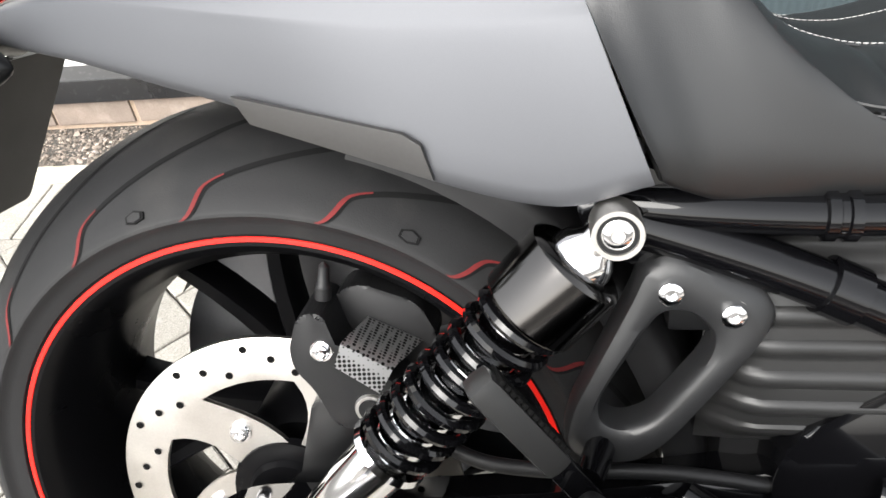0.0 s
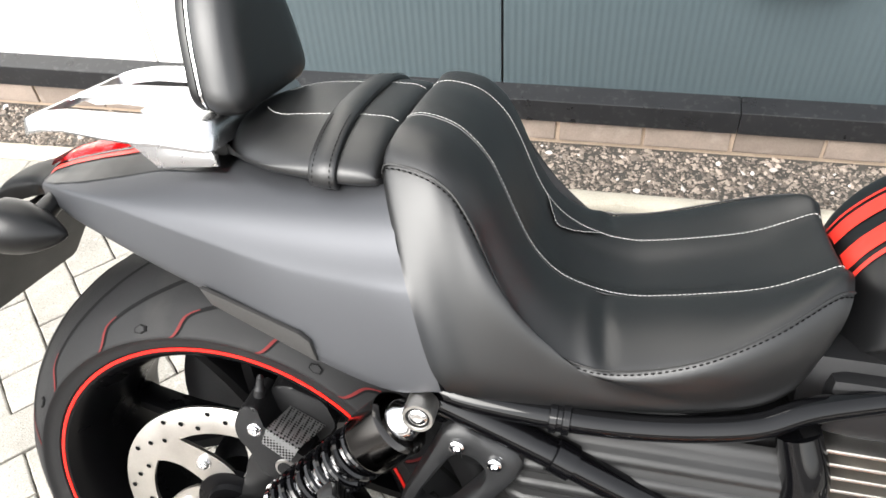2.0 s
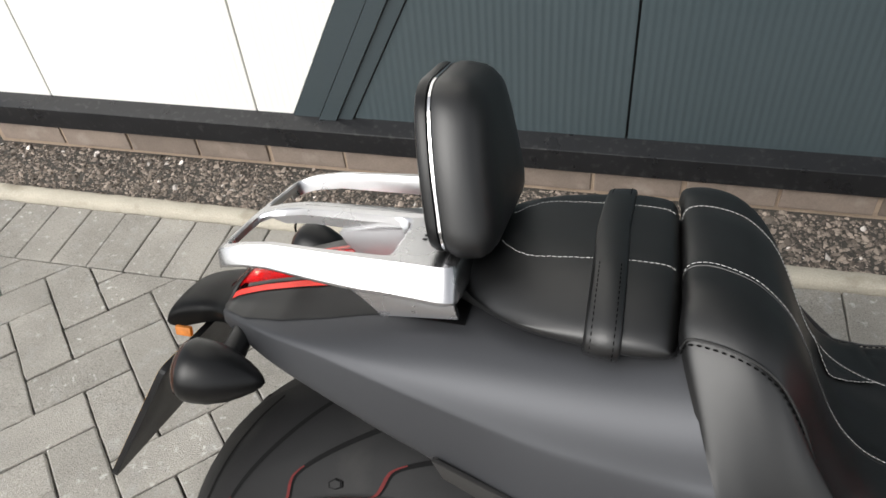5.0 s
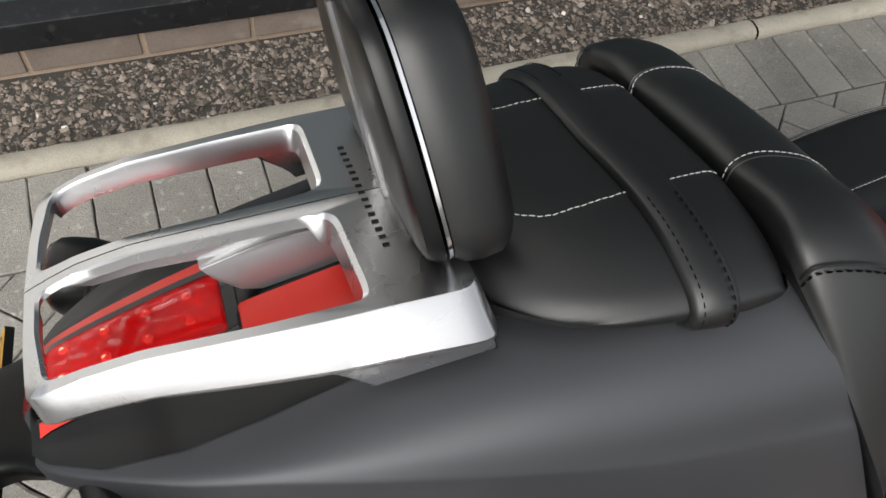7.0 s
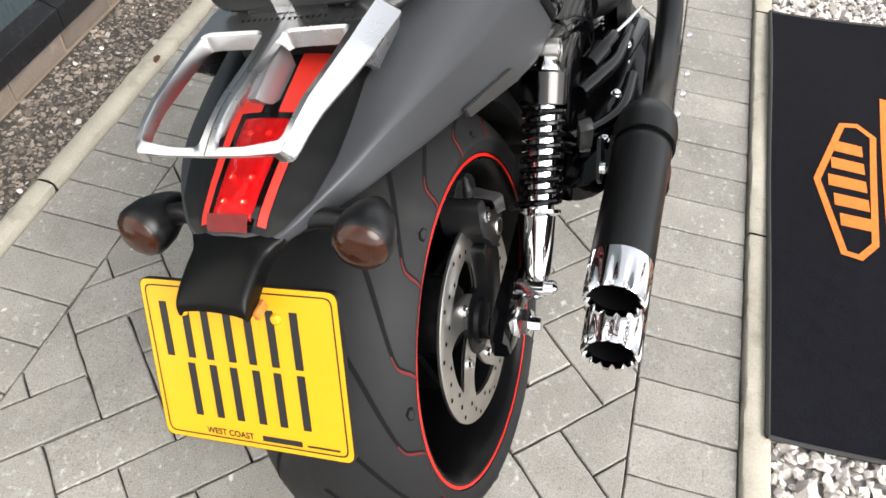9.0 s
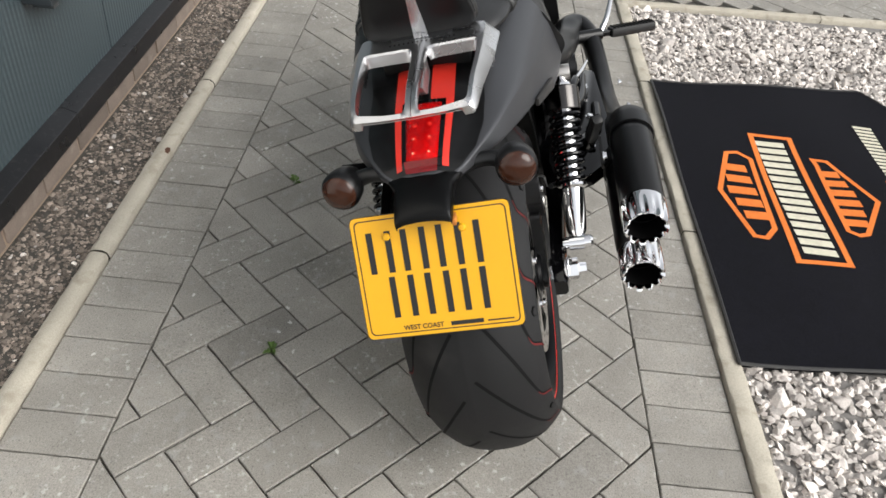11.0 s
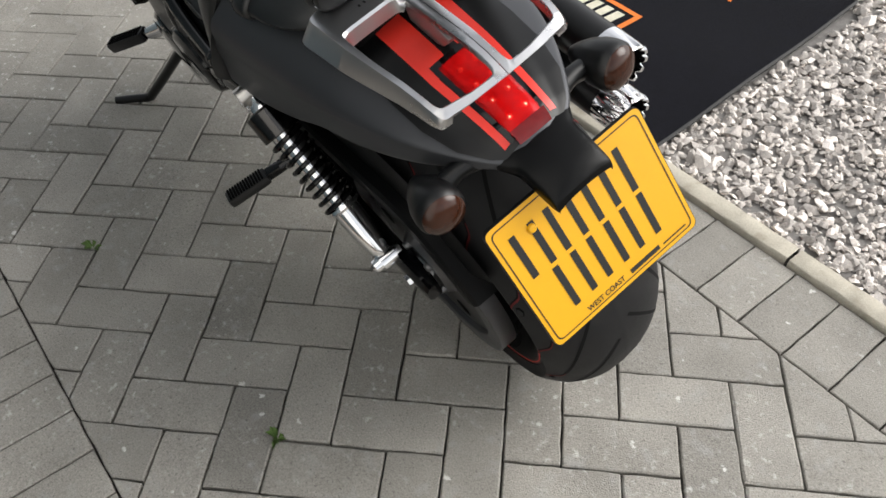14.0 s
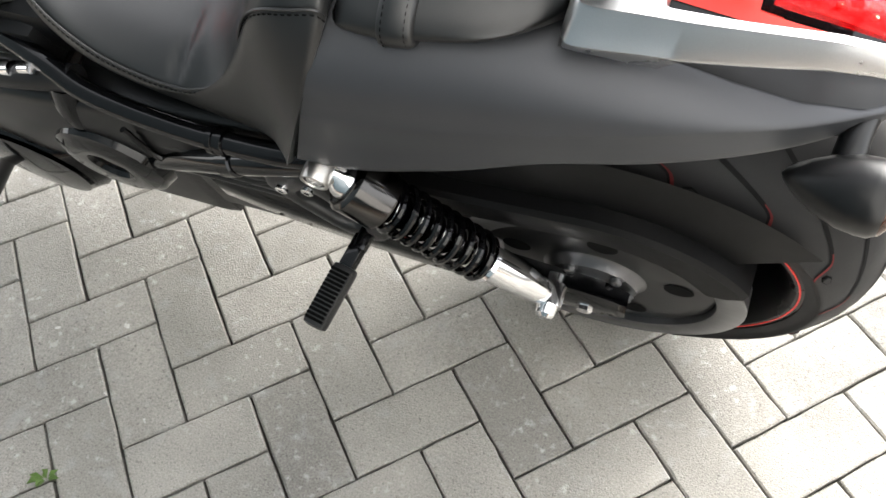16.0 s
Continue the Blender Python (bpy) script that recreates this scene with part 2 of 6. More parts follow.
MESH = material("perforated_steel", (0.6, 0.6, 0.6), 0.5, 0.75)
_n, _l = MESH.node_tree.nodes, MESH.node_tree.links
_v = _n.new("ShaderNodeTexVoronoi")
_v.inputs["Scale"].default_value = 290
_v.inputs["Randomness"].default_value = 0.0
_l.new(_n.new("ShaderNodeTexCoord").outputs["Object"], _v.inputs["Vector"])
_r = _n.new("ShaderNodeMapRange")
_r.inputs["From Min"].default_value, _r.inputs["From Max"].default_value = 0.36, 0.46
_l.new(_v.outputs["Distance"], _r.inputs["Value"])
_m = _n.new("ShaderNodeMix")
_m.data_type = "RGBA"
_l.new(_r.outputs[0], _m.inputs["Factor"])
_m.inputs["A"].default_value = (0.01, 0.01, 0.01, 1)
_m.inputs["B"].default_value = (0.34, 0.34, 0.34, 1)
_l.new(_m.outputs["Result"], _n["Principled BSDF"].inputs["Base Color"])


# ---- builders
def part(name, bm, mat, parent=None, label="", smooth=True, recalc=True):
    """Links a bmesh as one mesh object."""
    if recalc:
        bmesh.ops.recalc_face_normals(bm, faces=bm.faces)
    me = bpy.data.meshes.new(name)
    bm.to_mesh(me)
    bm.free()
    if mat:
        me.materials.append(mat)
    if smooth:
        me.polygons.foreach_set("use_smooth", [True] * len(me.polygons))
    ob = new(name, me)
    if smooth:
        sharp_edges(me)
    ob.parent = parent
    if label:
        tagged(ob, label)
    return ob


def sharp_edges(me, degrees=38):
    bm = bmesh.new()
    bm.from_mesh(me)
    for e in bm.edges:
        if len(e.link_faces) == 2 and e.calc_face_angle(0.0) > radians(degrees):
            e.smooth = False
    bm.to_mesh(me)
    bm.free()


def spline(pts, count):
    """Catmull-Rom through points of any dimension."""
    p = np.array(pts, float)
    q = np.vstack([2 * p[0] - p[1], p, 2 * p[-1] - p[-2]])
    out = []
    for u in np.linspace(0, len(p) - 1, count):
        k = min(int(u), len(p) - 2)
        f = u - k
        a, b, c, d = q[k], q[k + 1], q[k + 2], q[k + 3]
        out.append(0.5 * (2 * b + (c - a) * f + (2 * a - 5 * b + 4 * c - d) * f * f + (3 * b - a - 3 * c + d) * f**3))
    return np.array(out)


def surface(rows, nu, nv):
    """A smooth grid through rows of 3D points: nu along the rows' order, nv along each row."""
    rows = np.array(rows, float)
    across = np.array([spline(r, nv) for r in rows])
    return np.array([spline(across[:, k], nu) for k in range(nv)]).transpose(1, 0, 2)


def skin(bm, grid, close_u=False, close_v=False):
    g = [[bm.verts.new(p) for p in row] for row in grid]
    nu, nv = len(g), len(g[0])
    for a in range(nu if close_u else nu - 1):
        for b in range(nv if close_v else nv - 1):
            try:
                bm.faces.new((g[a][b], g[(a + 1) % nu][b], g[(a + 1) % nu][(b + 1) % nv], g[a][(b + 1) % nv]))
            except ValueError:
                pass
    return g


def mirrored(half):
    """A full row from its half: half runs from the middle (y = 0) to the right (y < 0)."""
    left = [(x, -y, z) for x, y, z in half[:0:-1]]
    return left + list(half)


def tube(bm, pts, radius, seg=10, smooth_to=0, cap=True):
    """A round bar along points; radius may be a list."""
    pts = np.array(pts, float)
    rad = np.full(len(pts), radius, float) if np.isscalar(radius) else np.array(radius, float)
    if smooth_to:
        both = spline(np.c_[pts, rad], smooth_to)
        pts, rad = both[:, :3], both[:, 3]
    tang = np.gradient(pts, axis=0)
    tang /= np.linalg.norm(tang, axis=1)[:, None] + 1e-12
    ref = np.array([0, 0, 1.0]) if abs(tang[0][2]) < 0.9 else np.array([1.0, 0, 0])
    rings = []
    u = np.cross(tang[0], ref)
    for p, t, r in zip(pts, tang, rad):
        u = u - t * (u @ t)
        u /= np.linalg.norm(u)
        v = np.cross(t, u)
        rings.append([p + r * (math.cos(a) * u + math.sin(a) * v) for a in np.linspace(0, 2 * math.pi, seg, endpoint=False)])
    g = skin(bm, rings, close_v=True)
    if cap:
        bm.faces.new(g[0][::-1])
        bm.faces.new(g[-1])
    return bm


def lathe(bm, profile, centre, axis="y", seg=48, closed=False):
    """Turns (along, radius) pairs round an axis through the centre."""
    rings = []
    cx, cy, cz = centre
    for k in range(seg):
        a = 2 * math.pi * k / seg
        c, s = math.cos(a), math.sin(a)
        ring = []
        for h, r in profile:
            ring.append((cx + r * c, cy + h, cz + r * s) if axis == "y" else (cx + h, cy + r * c, cz + r * s) if axis == "x" else (cx + r * c, cy + r * s, cz + h))
        rings.append(ring)
    skin(bm, rings, close_u=True, close_v=closed)
    return bm


def along(bm, a, b, profile, seg=20):
    """Turns (distance, radius) pairs round the line from a to b."""
    a, b = Vector(a), Vector(b)
    m = Matrix.Translation(a) @ (b - a).to_track_quat("Z", "Y").to_matrix().to_4x4()
    rings = [[m @ Vector((r * math.cos(t), r * math.sin(t), h)) for h, r in profile] for t in np.linspace(0, 2 * math.pi, seg, endpoint=False)]
    skin(bm, rings, close_u=True)
    return bm


def slab(bm, corners, thick, bevel=0.0):
    """A plate: its outline in 3D, and a vector through its thickness."""
    t = Vector(thick)
    lo = [bm.verts.new(Vector(c)) for c in corners]
    hi = [bm.verts.new(Vector(c) + t) for c in corners]
    n = len(corners)
    faces = [bm.faces.new(lo[::-1]), bm.faces.new(hi)]
    faces += [bm.faces.new((lo[k], lo[(k + 1) % n], hi[(k + 1) % n], hi[k])) for k in range(n)]
    if bevel:
        edges = list({e for f in faces for e in f.edges})
        bmesh.ops.bevel(bm, geom=edges, offset=bevel, segments=2, profile=0.6, affect="EDGES")
    return bm


def block_box(bm, lo, hi, bevel=0.0, turn=None):
    (x0, y0, z0), (x1, y1, z1) = lo, hi
    start = set(bm.verts)
    slab(bm, [(x0, y0, z0), (x1, y0, z0), (x1, y1, z0), (x0, y1, z0)], (0, 0, z1 - z0), bevel)
    if turn is not None:
        mid = Vector(((x0 + x1) / 2, (y0 + y1) / 2, (z0 + z1) / 2))
        bmesh.ops.transform(bm, matrix=Matrix.Translation(mid) @ turn @ Matrix.Translation(-mid), verts=[v for v in bm.verts if v not in start])
    return bm


def rounded(pts, radius, seg=4):
    """A closed 2D outline with its corners rounded."""
    out = []
    n = len(pts)
    for k in range(n):
        p, a, b = (Vector(pts[j]) for j in (k, k - 1, (k + 1) % n))
        r = min(radius, (a - p).length * 0.45, (b - p).length * 0.45)
        s, e = p + (a - p).normalized() * r, p + (b - p).normalized() * r
        for q in range(seg + 1):
            f = q / seg
            out.append(tuple((1 - f) ** 2 * s + 2 * f * (1 - f) * p + f * f * e))
    return out


def stitches(bm, pts, length=0.0034, gap=0.0012, width=0.00062, lift=None):
    """Short threads along a line of 3D points."""
    pts = np.array(pts, float)
    seg = np.linalg.norm(np.diff(pts, axis=0), axis=1)
    dist = np.r_[0, np.cumsum(seg)]
    at = 0.0

    def place(d):
        return np.array([np.interp(d, dist, pts[:, k]) for k in range(3)])

    while at + length < dist[-1]:
        tube(bm, [place(at), place(at + length * 0.5), place(at + length)], [width * 0.5, width * 0.75, width * 0.5], seg=5)
        at += length + gap
    return bm


def bolt(bm, centre, way, radius, height):
    """A domed socket screw with a washer face."""
    a = Vector(centre)
    b = a + Vector(way).normalized() * height
    along(bm, a, b, [(0, radius * 1.25), (height * 0.3, radius * 1.25), (height * 0.3, radius), (height * 0.85, radius * 0.95), (height, radius * 0.72),
                     (height, radius * 0.42), (height * 0.6, radius * 0.40), (height * 0.6, 0.0001)], 14)
    return bm


# ---- the setting: paved strip, kerbs, gravel beds, clad building
KERB_L, KERB_R = 0.998, -0.480        # inner faces of the two kerbs
FIELD_L, FIELD_R = 0.800, -0.286      # where the herringbone field meets its borders
BRICK_Y, WALL_Y = 1.252, 1.284
LATTICE = Matrix.Translation((-0.1717, -0.7996, 0)) @ Matrix.Rotation(radians(45.25), 4, "Z")

ground = part("ground", slab(bmesh.new(), [(-40, -40, -0.05), (40, -40, -0.05), (40, 40, -0.05), (-40, 40, -0.05)], (0, 0, 0.035)), JOINT, smooth=False)
tagged(ground, "dark jointing sand bed under the paving blocks", "ground", kind="structure")


def kerb_piece(x0, x1, y0, y1, parent, name="kerb_stone", flat=False):
    """A length of edging with a rounded top."""
    bm = bmesh.new()
    w = (y1 - y0) / 2
    prof = [(-w, -0.04), (-w, 0.004), (-w * 0.85, 0.013), (-w * 0.4, 0.0185), (w * 0.4, 0.0185), (w * 0.85, 0.013), (w, 0.004), (w, -0.04)]
    if flat:
        prof = [(-w, -0.04), (-w, 0.006), (-w * 0.93, 0.0115), (-w * 0.8, 0.0135), (w * 0.8, 0.0135), (w * 0.93, 0.0115), (w, 0.006), (w, -0.04)]
    cuts = np.linspace(x0, x1, 40)
    rub = random.Random(int(1000 * x0) + 77)
    skin(bm, [[(x, (y0 + y1) / 2 + a + (rub.uniform(-0.0012, 0.0012) if 0 < k < 7 else 0), z + (rub.uniform(-0.0008, 0.0006) if 0 < k < 7 else 0)) for k, (a, z) in enumerate(prof)] for x in cuts])
    bmesh.ops.holes_fill(bm, edges=bm.edges)
    return part(name, bm, KERB, parent)


kerb_left = tagged(new("kerb_left"), "pale concrete edging with rounded top, jointed in lengths", "kerb", kind="structure")
for k in range(-2, 5):
    kerb_piece(0.281 + 0.90 * (k - 1) + 0.003, 0.281 + 0.90 * k - 0.003, KERB_L, KERB_L + 0.05, kerb_left)
kerb_right = tagged(new("kerb_right"), "pale concrete edging beside the gravel bed, jointed in lengths", "kerb", kind="structure")
for k in range(-4, 3):
    kerb_piece(0.618 + 0.90 * (k - 1) + 0.003, 0.618 + 0.90 * k - 0.003, KERB_R - 0.05, KERB_R, kerb_right, flat=True)
kerb_cross = tagged(new("kerb_cross"), "pale concrete edging at the far side of the gravel bed", "kerb", kind="structure")
for k in range(4):
    piece = kerb_piece(-0.914 * k - 0.911, -0.914 * k, -0.025, 0.025, kerb_cross)
    piece.matrix_basis = Matrix.Translation((2.285, -0.50, 0)) @ Matrix.Rotation(radians(93.5), 4, "Z")
kerb_corner = tagged(new("kerb_corner"), "pale concrete edging turning round the corner of the building", "kerb", kind="structure")
for k in range(3):
    piece = kerb_piece(0.914 * k, 0.914 * k + 0.91, -0.025, 0.025, kerb_corner)
    piece.matrix_basis = Matrix.Translation((-1.895, 1.06, 0)) @ Matrix.Rotation(radians(96), 4, "Z")

# the beds
tagged(part("gravel_bed_left", slab(bmesh.new(), [(-2.0, 1.048, -0.03), (3.6, 1.048, -0.03), (3.6, 1.26, -0.03), (-2.0, 1.26, -0.03)], (0, 0, 0.012)), SOIL, smooth=False),
       "bed of fine dark gravel against the wall", "gravel bed", kind="structure")
tagged(part("gravel_bed_right", slab(bmesh.new(), [(-3.4, -3.3, -0.02), (2.42, -3.3, -0.02), (2.27, -0.53, -0.02), (-3.4, -0.53, -0.02)], (0, 0, 0.012)), SOIL_LIGHT, smooth=False),
       "bed of pale granite chips beside the kerb", "gravel bed", kind="structure")


def pebbles(name, count, x0, x1, y0, y1, size, mat, label, seed, flat=0.6, sink=0.002, layers=1.0, hole=None, base_z=-0.010):
    """Many angular stones in one mesh."""
    rng = np.random.default_rng(seed)
    base = np.array([(1, 0, 0), (-1, 0, 0), (0, 1, 0), (0, -1, 0), (0, 0, 1), (0, 0, -1),
                     (0.62, 0.62, 0.5), (-0.62, 0.6, -0.4), (0.6, -0.62, -0.45), (-0.6, -0.6, 0.55)], float)
    bm = bmesh.new()
    for p in base:
        bm.verts.new(p)
    hull = bmesh.ops.convex_hull(bm, input=bm.verts)
    bm.verts.ensure_lookup_table()
    order = {v: k for k, v in enumerate(bm.verts)}
    faces = np.array([[order[v] for v in f.verts] for f in bm.faces if len(f.verts) == 3])
    bm.free()
    nv = len(base)
    where = np.c_[rng.uniform(x0, x1, count), rng.uniform(y0, y1, count)]
    if hole:
        under = (where[:, 0] > hole[0]) & (where[:, 0] < hole[1]) & (where[:, 1] > hole[2]) & (where[:, 1] < hole[3])
        where = where[~under]
        count = len(where)
    radius = size * rng.lognormal(0, 0.32, count)
    ang = rng.uniform(0, 2 * np.pi, count)
    tilt = rng.uniform(-0.6, 0.6, (count, 2))
    shape = base[None] * (1 + rng.uniform(-0.28, 0.28, (count, nv, 3)))
    shape *= np.c_[np.ones(count), rng.uniform(0.6, 1, count), flat * rng.uniform(0.7, 1.3, count)][:, None]
    z = shape[..., 2] + tilt[:, :1] * shape[..., 0] + tilt[:, 1:] * shape[..., 1]
    c, s = np.cos(ang)[:, None], np.sin(ang)[:, None]
    x, y = shape[..., 0] * c - shape[..., 1] * s, shape[..., 0] * s + shape[..., 1] * c
    pos = np.stack([x, y, z], -1) * radius[:, None, None]
    pos[..., :2] += where[:, None]
    pos[..., 2] += (base_z + radius * flat * 0.75 - sink + rng.uniform(0, size * layers, count))[:, None]
    allf = (faces[None] + (np.arange(count) * nv)[:, None, None]).reshape(-1, 3)
    me = bpy.data.meshes.new(name)
    me.from_pydata(pos.reshape(-1, 3).tolist(), [], allf.tolist())
    me.materials.append(mat)
    return tagged(new(name, me), label, "gravel", kind="stuff")


pebbles("dark_gravel", 44000, -1.90, 3.5, 1.052, 1.25, 0.0047, GRAVEL_DARK, "fine dark grey gravel with odd pale stones", 3, base_z=-0.020)
pebbles("white_stones", 190, -1.90, 3.5, 1.056, 1.245, 0.0062, GRAVEL_LIGHT, "odd pale stones lying among the dark gravel", 5, layers=1.6, base_z=-0.020)
pebbles("granite_chips", 42000, -1.3, 2.26, -2.2, -0.535, 0.0092, GRAVEL_LIGHT, "pale pink-grey angular granite chips", 4, layers=1.1, hole=(0.145, 1.535, -1.44, -0.53))

# the building
building = tagged(new("building"), "industrial building clad in slate grey and white ribbed sheet", "building", kind="structure")
SLOPE = 0.553                                                   # the slanting joint between white and grey: run over rise
# Z1: unseen upper wall, raised to keep sky light out of dark reflections
Z0, Z1 = 0.139, 5.2


def wide(x):
    return 0.0255 + 0.967 * x


def lean_x(x, z):
    return x + SLOPE * (z - 0.149)


def panel(name, outline, mat, depth=0.05, y=WALL_Y):
    return part(name, slab(bmesh.new(), [(wide(x), y, z) for x, z in outline], (0, depth, 0)), mat, building, smooth=False)


part("core_wall", slab(bmesh.new(), [(-1.655, WALL_Y + 0.012, 0.05), (4.6, WALL_Y + 0.012, 0.05), (4.6, WALL_Y + 4, 0.05), (-1.655, WALL_Y + 4, 0.05)], (0, 0, 5.2)), BLACK_PLASTIC, building, smooth=False)
edge = lambda z: lean_x(-0.581, z)
panel("cladding_panel", [(edge(Z0) + 0.004, Z0), (0.118, Z0), (0.118, Z0 + 1.2), (edge(Z0 + 1.2) + 0.004, Z0 + 1.2)], CLAD_GREY)
for k in range(4):
    x0 = 0.124 + 0.985 * k
    panel("cladding_panel", [(x0, Z0), (x0 + 0.979, Z0), (x0 + 0.979, Z1), (x0, Z1)], CLAD_GREY)
panel("cladding_panel", [(edge(1.339) + 0.004, 1.339), (0.118, 1.339), (0.118, 1.36)], CLAD_GREY)
edge_w = lambda z: lean_x(-0.748, z)
panel("cladding_panel", [(-0.858, Z0), (edge_w(Z0) - 0.003, Z0), (edge_w(1.6) - 0.003, 1.6), (-0.858, 1.6)], CLAD_WHITE)
panel("cladding_panel", [(-1.505, Z0), (-0.864, Z0), (-0.864, Z1), (-1.505, Z1)], CLAD_WHITE)
panel("cladding_panel", [(-1.743, Z0), (-1.511, Z0), (-1.511, Z1), (-1.743, Z1)], CLAD_WHITE)
panel("cladding_panel", [(-0.858, 1.605), (0.118, 1.605), (0.118, Z1), (-0.858, Z1)], CLAD_WHITE)
panel("joint_flashing", [(lean_x(-0.748, 1.333), 1.333), (0.118, 1.364), (0.118, 1.602), (edge_w(1.6), 1.602)], FLASHING)
for a, b, y in ((-0.748, -0.674, WALL_Y - 0.006), (-0.671, -0.624, WALL_Y - 0.014), (-0.621, -0.581, WALL_Y - 0.006)):
    panel("joint_flashing", [(lean_x(a, Z0), Z0), (lean_x(b, Z0), Z0), (lean_x(b, 1.33), 1.33), (lean_x(a, 1.33), 1.33)], FLASHING, 0.03, y)
for x0, x1 in ((-1.690, 0.72), (0.722, 2.9), (2.902, 4.6)):
    part("base_flashing", slab(bmesh.new(), [(x0, 1.236, 0.066), (x0, 1.236, 0.126), (x0, 1.282, 0.142), (x0, 1.300, 0.142), (x0, 1.300, 0.066)], (x1 - x0, 0, 0), 0.002), TRIM_BLACK, building, smooth=False)
part("mortar_bed", slab(bmesh.new(), [(-1.66, BRICK_Y + 0.006, -0.2), (4.6, BRICK_Y + 0.006, -0.2), (4.6, BRICK_Y + 0.1, -0.2), (-1.66, BRICK_Y + 0.1, -0.2)], (0, 0, 0.27)), MORTAR, building, smooth=False)

meter_box = tagged(new("meter_box"), "dark grey steel box fixed to the wall, with two clips below", "box")
part("body", block_box(bmesh.new(), (0.64, 1.205, 0.455), (0.83, 1.283, 0.80), 0.008), BOX_GREY, meter_box)
part("lid", block_box(bmesh.new(), (0.648, 1.196, 0.47), (0.822, 1.206, 0.79), 0.004), BOX_GREY, meter_box)
for x in (0.665, 0.775):
    part("clip", block_box(bmesh.new(), (x, 1.215, 0.440), (x + 0.03, 1.27, 0.456), 0.003), STEEL_DARK, meter_box)

meter_box.location.x = 0.030

# weeds and a dead leaf
for wx, wy, seed in ((0.682, 0.622, 1), (0.031, 0.54, 2)):
    rng = random.Random(seed)
    bm = bmesh.new()
    for k in range(11):
        a, r, h = rng.uniform(0, 6.28), rng.uniform(0.008, 0.026), rng.uniform(0.004, 0.02)
        d, s = Vector((math.cos(a), math.sin(a), 0)), Vector((-math.sin(a), math.cos(a), 0))
        q = [Vector((0, 0, -0.004)), d * r * 0.55 + s * r * 0.2 + Vector((0, 0, h)), d * r + Vector((0, 0, h * 0.6)), d * r * 0.55 - s * r * 0.2 + Vector((0, 0, h * 0.9))]
        v = [bm.verts.new(p + Vector((wx, wy, 0))) for p in q]
        bm.faces.new(v[:3])
        bm.faces.new((v[0], v[2], v[3]))
    weed = part("weed", bm, LEAF_GREEN, smooth=False)
    tagged(weed, "small green weed growing in a paving joint", "weed", group="weeds in the joints")
bm = bmesh.new()
v = [bm.verts.new(p) for p in ((0.728, 1.000, 0.0175), (0.738, 0.996, 0.022), (0.755, 1.002, 0.020), (0.758, 1.012, 0.0195), (0.742, 1.013, 0.024), (0.730, 1.009, 0.0195))]
bm.faces.new(v)
tagged(part("dead_leaf", bm, LEAF_BROWN, smooth=False), "curled brown dead leaf lying on the kerb", "leaf")

# the mat on the gravel
mat_thing = tagged(new("floor_mat"), "black pile mat with orange shield emblem lying on pale gravel", "mat")
mat_thing.matrix_basis = Matrix.Translation((0.0, -0.004, 0)) @ Matrix.Diagonal((0.945, 0.965, 1.0, 1.0))
MAT = [(0.13, -0.535), (1.605, -0.540), (1.70, -1.36), (1.66, -1.44), (1.30, -1.505), (0.20, -1.50)]


def mat_z(x, y):
    return 0.020 + 0.004 * math.sin(7 * x + 3 * y) + 0.003 * math.sin(11 * y - 4 * x) + (0.002 if y > -0.56 else 0)


bm = bmesh.new()
rows = []
for k in range(41):
    f = k / 40
    x = 0.13 + f * 1.475
    y_far = -1.50 if f < 0.75 else -1.50 + 0.14 * ((f - 0.75) / 0.25) ** 2
    rows.append([(x + 0.085 * f * f * g + (0.06 * (1 - f) * g), -0.535 + (y_far + 0.535) * g, 0) for g in np.linspace(0, 1, 25)])
grid = [[(x, y, mat_z(x, y)) for x, y, z in r] for r in rows]
g = skin(bm, grid)
rim = [e for e in bm.edges if len(e.link_faces) == 1]
ext = bmesh.ops.extrude_edge_only(bm, edges=rim)
for vert in [v for v in ext["geom"] if isinstance(v, bmesh.types.BMVert)]:
    vert.co.z -= 0.012
part("mat_surface", bm, TOWEL, mat_thing)
bm = bmesh.new()
border = [grid[0][j] for j in range(25)] + [grid[i][24] for i in range(41)] + [grid[40][j] for j in range(24, -1, -1)] + [grid[i][0] for i in range(40, -1, -1)]
tube(bm, [(x, y, z - 0.001) for x, y, z in border], 0.005, seg=6)
part("hem", bm, DUSTY_PLASTIC, mat_thing, "dark woven hem")


def mat_poly(name, pts, material_, lift=0.0015):
    """A flat woven shape on the mat, cut fine enough to follow its folds."""
    bm_ = bmesh.new()
    bm_.faces.new([bm_.verts.new((x, y, 0)) for x, y in pts])
    bmesh.ops.triangulate(bm_, faces=bm_.faces)
    bmesh.ops.subdivide_edges(bm_, edges=bm_.edges, cuts=3, use_grid_fill=True)
    for vert in bm_.verts:
        vert.co.z = mat_z(vert.co.x, vert.co.y) + lift
    return part(name, bm_, material_, mat_thing, smooth=True)


